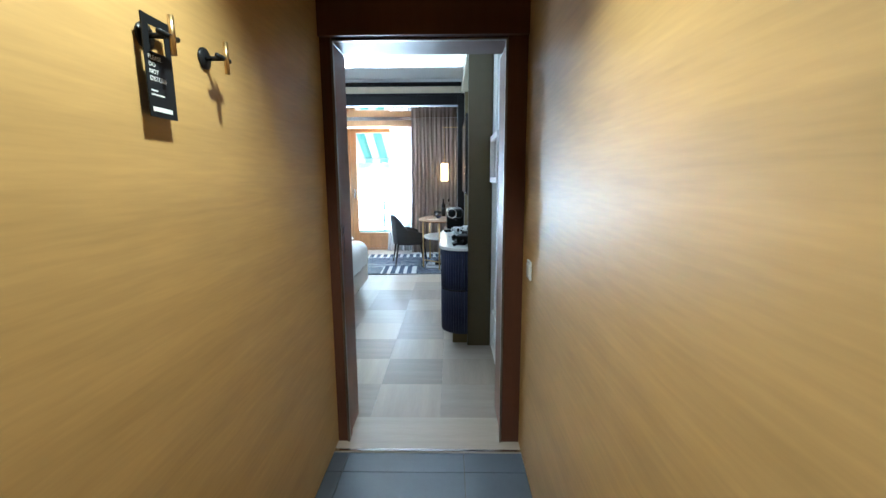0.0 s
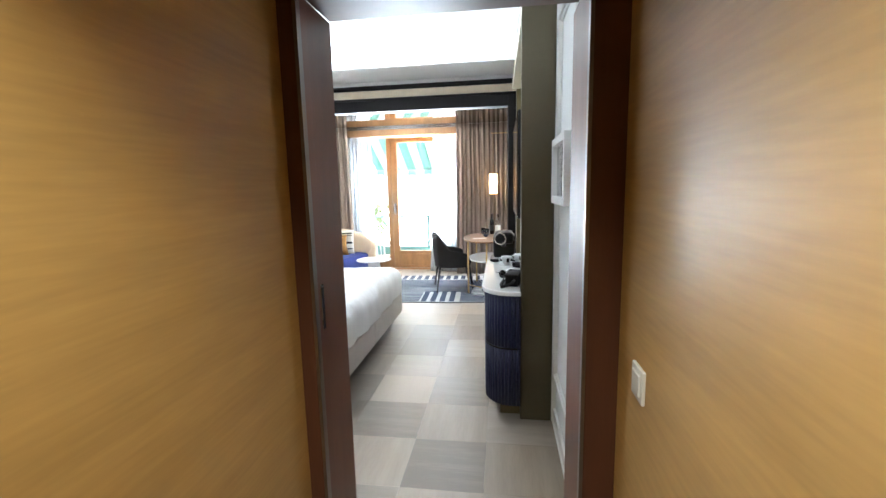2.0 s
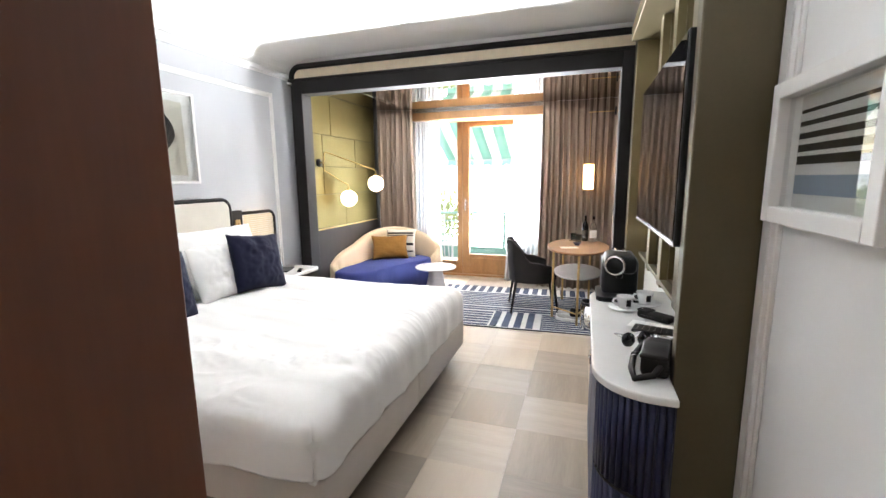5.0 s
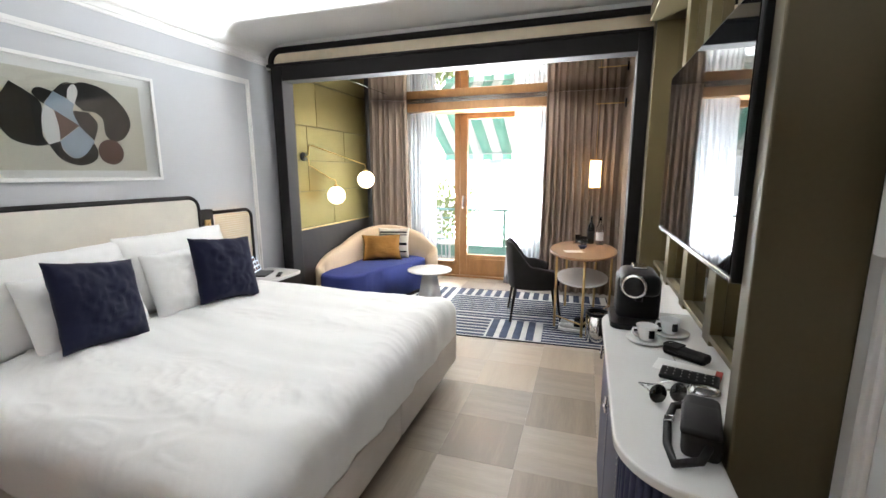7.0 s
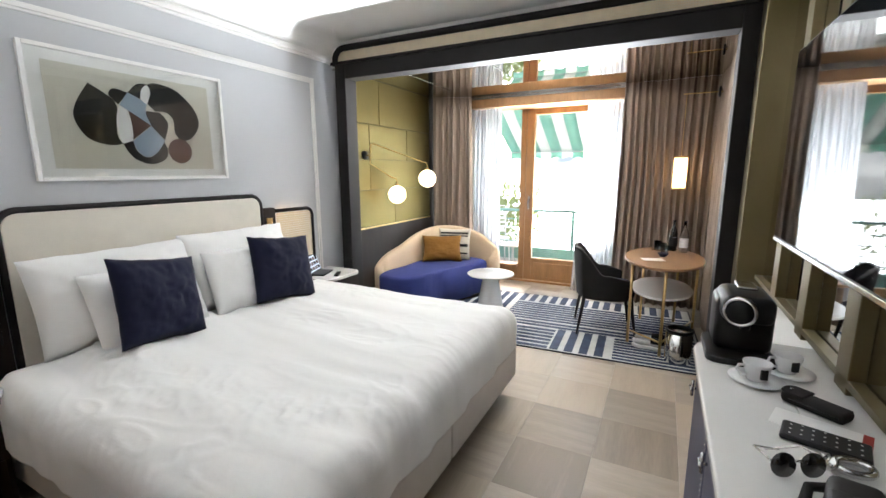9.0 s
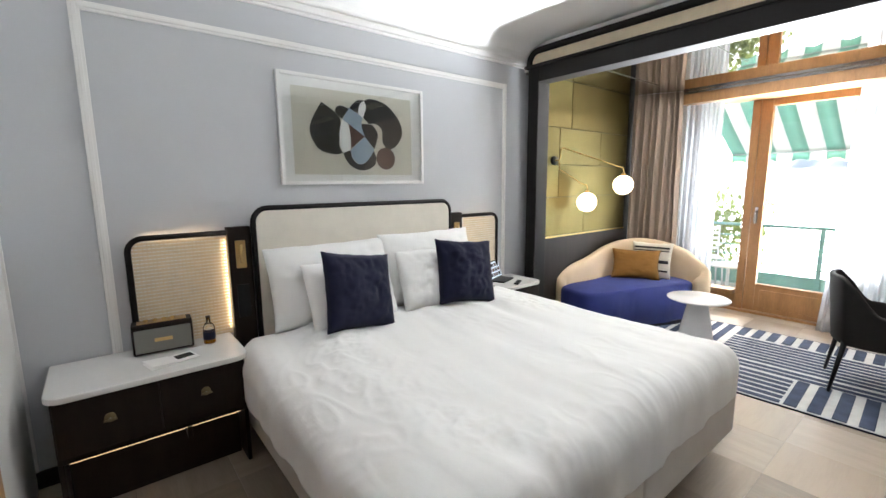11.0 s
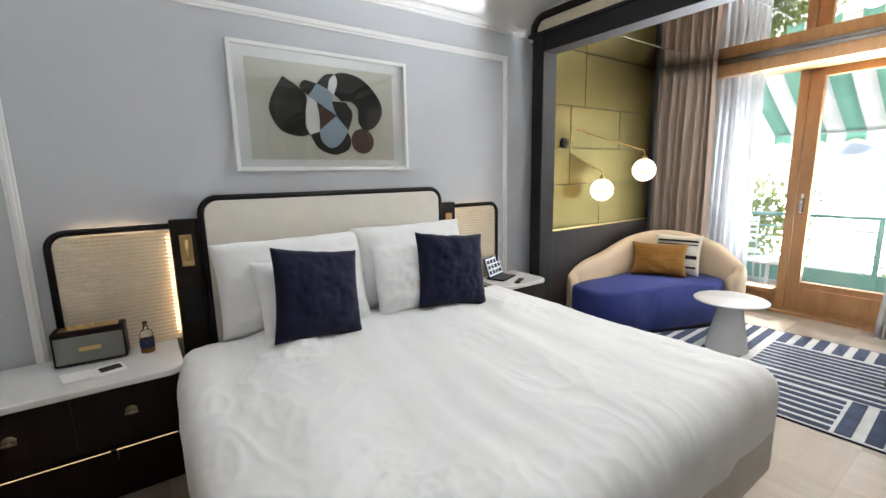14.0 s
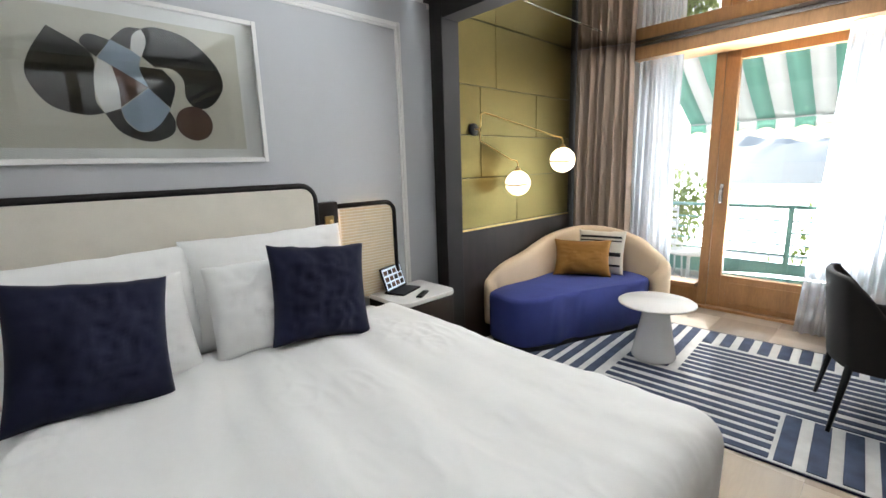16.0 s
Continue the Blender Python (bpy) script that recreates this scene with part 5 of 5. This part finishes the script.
for x0, x1, y0, y1, way, pitch in ZONES:
    lo, hi = (y0, y1) if way == "x" else (x0, x1)
    n = max(1, round((hi - lo) / pitch))
    for k in range(n):
        a = lo + (hi - lo) * k / n
        b = a + (hi - lo) / n * 0.58
        part("stripe", box(x0, x1, a, b, 0.010, 0.0155, 0.002, 1) if way == "x" else box(a, b, y0, y1, 0.010, 0.0155, 0.002, 1), "rug_blue", rug)

# ---- outdoors: balcony, awning, trees, lake, hills ----
structure("balcony_floor", box(-4.5, 3.0, 9.1, 10.65, -0.2, -0.04), "concrete", "pale concrete balcony floor")
rl = thing("balcony_railing", "pale green metal balcony railing with lower panel", "railing", (0, 0, 0))
for z, r in ((0.86, 0.022), (0.70, 0.010), (0.56, 0.010), (0.42, 0.010), (0.30, 0.010)):
    part("rail", tube([(-4.4, 10.5, z), (2.9, 10.5, z)], r, 8), "rail_green", rl)
for x in (-3.9, -2.4, -0.95, 0.5, 2.0):
    part("post", box(x - 0.025, x + 0.025, 10.48, 10.52, -0.04, 0.86, 0.003), "rail_green", rl)
part("lower_panel", box(-4.4, 2.9, 10.50, 10.512, -0.02, 0.20), "rail_green", rl)
M["awning_white"] = gauze("awning_white", (0.80, 0.80, 0.77), 0.0)
# green is paled: the outdoor white veil is mixed into the fabric colour
M["awning_green_hazed"] = gauze("awning_green_hazed", (0.36, 0.57, 0.49), 0.0)
aw = thing("awning", "green and white striped fabric awning over the balcony", "awning", (0, 0, 0))
for k in range(29):
    x0 = -2.09 + 0.177 * k
    def slope(u, v, x0=x0):
        return (x0 + 0.177 * u, 9.12 + 1.48 * v, 2.72 - 0.86 * v - 0.03 * math.sin(math.pi * v))
    m = "awning_white" if k % 2 else "awning_green_hazed"
    o = part("stripe", grid(slope, 1, 8), m, aw)
    o.modifiers.new("thickness", "SOLIDIFY").thickness = 0.002
    def flap(u, v, x0=x0):
        return (x0 + 0.177 * u, 10.60, 1.86 - (0.12 - 0.03 * abs(math.sin(math.pi * u))) * v)
    o = part("valance", grid(flap, 6, 1), m, aw)
    o.modifiers.new("thickness", "SOLIDIFY").thickness = 0.002
part("front_bar", tube([(-2.09, 10.6, 1.87), (3.04, 10.6, 1.87)], 0.02), "white_gloss", aw)

bc = thing("balcony_chair", "white slatted metal chair on the balcony", "chair", (-2.15, 10.05, -0.04), -60)
for x, y in ((-0.2, -0.2), (0.2, -0.2), (-0.2, 0.2), (0.2, 0.2)):
    part("leg", tube([(x, y, 0), (x * 0.9, y * 0.9, 0.44)], 0.011), "white_gloss", bc)
for k in range(6):
    part("seat_slat", box(-0.2 + 0.07 * k, -0.15 + 0.07 * k, -0.2, 0.2, 0.44, 0.452, 0.003), "white_gloss", bc)
for k in range(5):
    part("back_slat", box(-0.215, -0.205, -0.2, 0.2, 0.52 + 0.075 * k, 0.565 + 0.075 * k, 0.003), "white_gloss", bc)
for y in (-0.2, 0.2):
    part("back_post", tube([(-0.2, y, 0.44), (-0.22, y, 0.88)], 0.011), "white_gloss", bc)
bt = thing("balcony_table", "low round white table on the balcony", "table", (-1.75, 9.75, -0.04))
part("top", lathe([(0.0, 0.40), (0.26, 0.40), (0.26, 0.42), (0.0, 0.42)], 28), "white_gloss", bt)
part("stem", lathe([(0.16, 0.0), (0.16, 0.012), (0.02, 0.03), (0.02, 0.40)], 18), "white_gloss", bt)


def tree(x, y, base, top, spread, seed, leaves):
    rnd = random.Random(seed)
    t = thing("tree", "leafy green tree below the balcony", "tree", (x, y, base), group="trees by the lake")
    h = top - base
    part("trunk", tube([(0, 0, 0), (0.1, 0.05, h * 0.3), (0.0, 0.1, h * 0.6), (0.1, 0.0, h * 0.85)], [0.22, 0.18, 0.12, 0.04], 8), "bark", t)
    limbs, tips = [], []
    for k in range(14):
        a, e = rnd.uniform(0, 6.28), rnd.uniform(0.45, 0.92)
        r = spread * rnd.uniform(0.5, 1.0) * (1.25 - e * 0.7)
        tip = Vector((r * math.cos(a), r * math.sin(a), h * min(1, e + rnd.uniform(0.02, 0.12))))
        limbs.append(tube([(0, 0, h * e * 0.75), tip * 0.55 + Vector((0, 0, h * e * 0.30)), tip], [0.06, 0.035, 0.012], 5))
        tips.append(tip)
    part("limb", join(*limbs), "bark", t)
    vs, fs = [], []
    for k in range(leaves):
        tip = rnd.choice(tips)
        p = tip + Vector((rnd.gauss(0, 1), rnd.gauss(0, 1), rnd.gauss(0, 0.8))) * spread * 0.22
        q = Euler((rnd.uniform(0, 6), rnd.uniform(0, 6), rnd.uniform(0, 6))).to_matrix()
        s, i = rnd.uniform(0.05, 0.10), len(vs)
        for a, b in ((-1, 0), (0, -0.45), (1, 0), (0, 0.45)):
            vs.append(p + q @ Vector((a * s, b * s, 0.1 * s * abs(a))))
        fs.append((i, i + 1, i + 2, i + 3))
    data = bpy.data.meshes.new("crown")
    data.from_pydata(vs, [], fs)
    data.materials.append(M["leaf"])
    o = new("crown", data)
    o.parent = t


for x, y, top, spread, seed in ((-0.6, 16.0, 0.95, 1.5, 1), (-4.3, 15.5, 1.1, 1.8, 2), (2.2, 16.0, 1.0, 1.8, 3), (-7.5, 20, 0.9, 2.2, 4), (5.5, 19, 0.8, 2.2, 6)):
    tree(x, y, -9.0, top, spread, seed, 6500)
structure("ground", box(-3000, 3000, 11.5, 40, -9.6, -9.0), "concrete", "pale lakeside promenade")
structure("water", box(-3000, 3000, 38, 4000, -9.9, -9.3), "lake", "lake with brightness and haze put into its pale colour")


def ridge(y, height, seed):
    def at(u, v):
        x = -2500 + 5000 * u
        top = height * (0.75 + 0.5 * noise.noise(Vector((x / 400, seed, 0))) + 0.12 * noise.noise(Vector((x / 60, seed, 1))) + 0.05 * noise.noise(Vector((x / 14, seed, 2))))
        return (x, y + 300 * v, -9.5 + top * math.sin(v * math.pi / 2))
    return grid(at, 400, 6)


structure("backdrop_hills", ridge(1000, 60, 3.0), "hill", "wooded hills across the lake, haze painted as a pale glow")
structure("backdrop_far_hills", ridge(1900, 120, 9.0), "hill", "distant hills, haze painted as a pale glow")

# ---- floor pieces ----
P = 0.42


def blocks(name, x0, x1, y0, y1, ox, oy, px, py, gap, parent, mats, top=0.0):
    full = {}
    for i in range(math.floor((x0 - ox) / px), math.ceil((x1 - ox) / px)):
        for j in range(math.floor((y0 - oy) / py), math.ceil((y1 - oy) / py)):
            a, b = max(x0, ox + i * px), min(x1, ox + (i + 1) * px)
            c, d = max(y0, oy + j * py), min(y1, oy + (j + 1) * py)
            if b - a < 0.02 or d - c < 0.02:
                continue
            m = mats[(i + j) % len(mats)]
            key = (m, round(b - a, 3), round(d - c, 3))
            if key not in full:
                w, h = (b - a - gap) / 2, (d - c - gap) / 2
                full[key] = mesh_of(name, box(-w, w, -h, h, -0.012, 0, 0.0004, 1), m)
            piece(name, full[key], parent, ((a + b) / 2, (c + d) / 2, top))


blocks("floor_block", XL, XR, 2.80, 8.93, 0.13, 6.58, P, P, 0.0008, floor, ("parquet_x", "parquet_y"))
blocks("floor_tile", 0.0, 0.98, -1.0, 2.468, 0.08, 2.318, 0.60, 0.30, 0.004, corridor_floor, ("slate",))
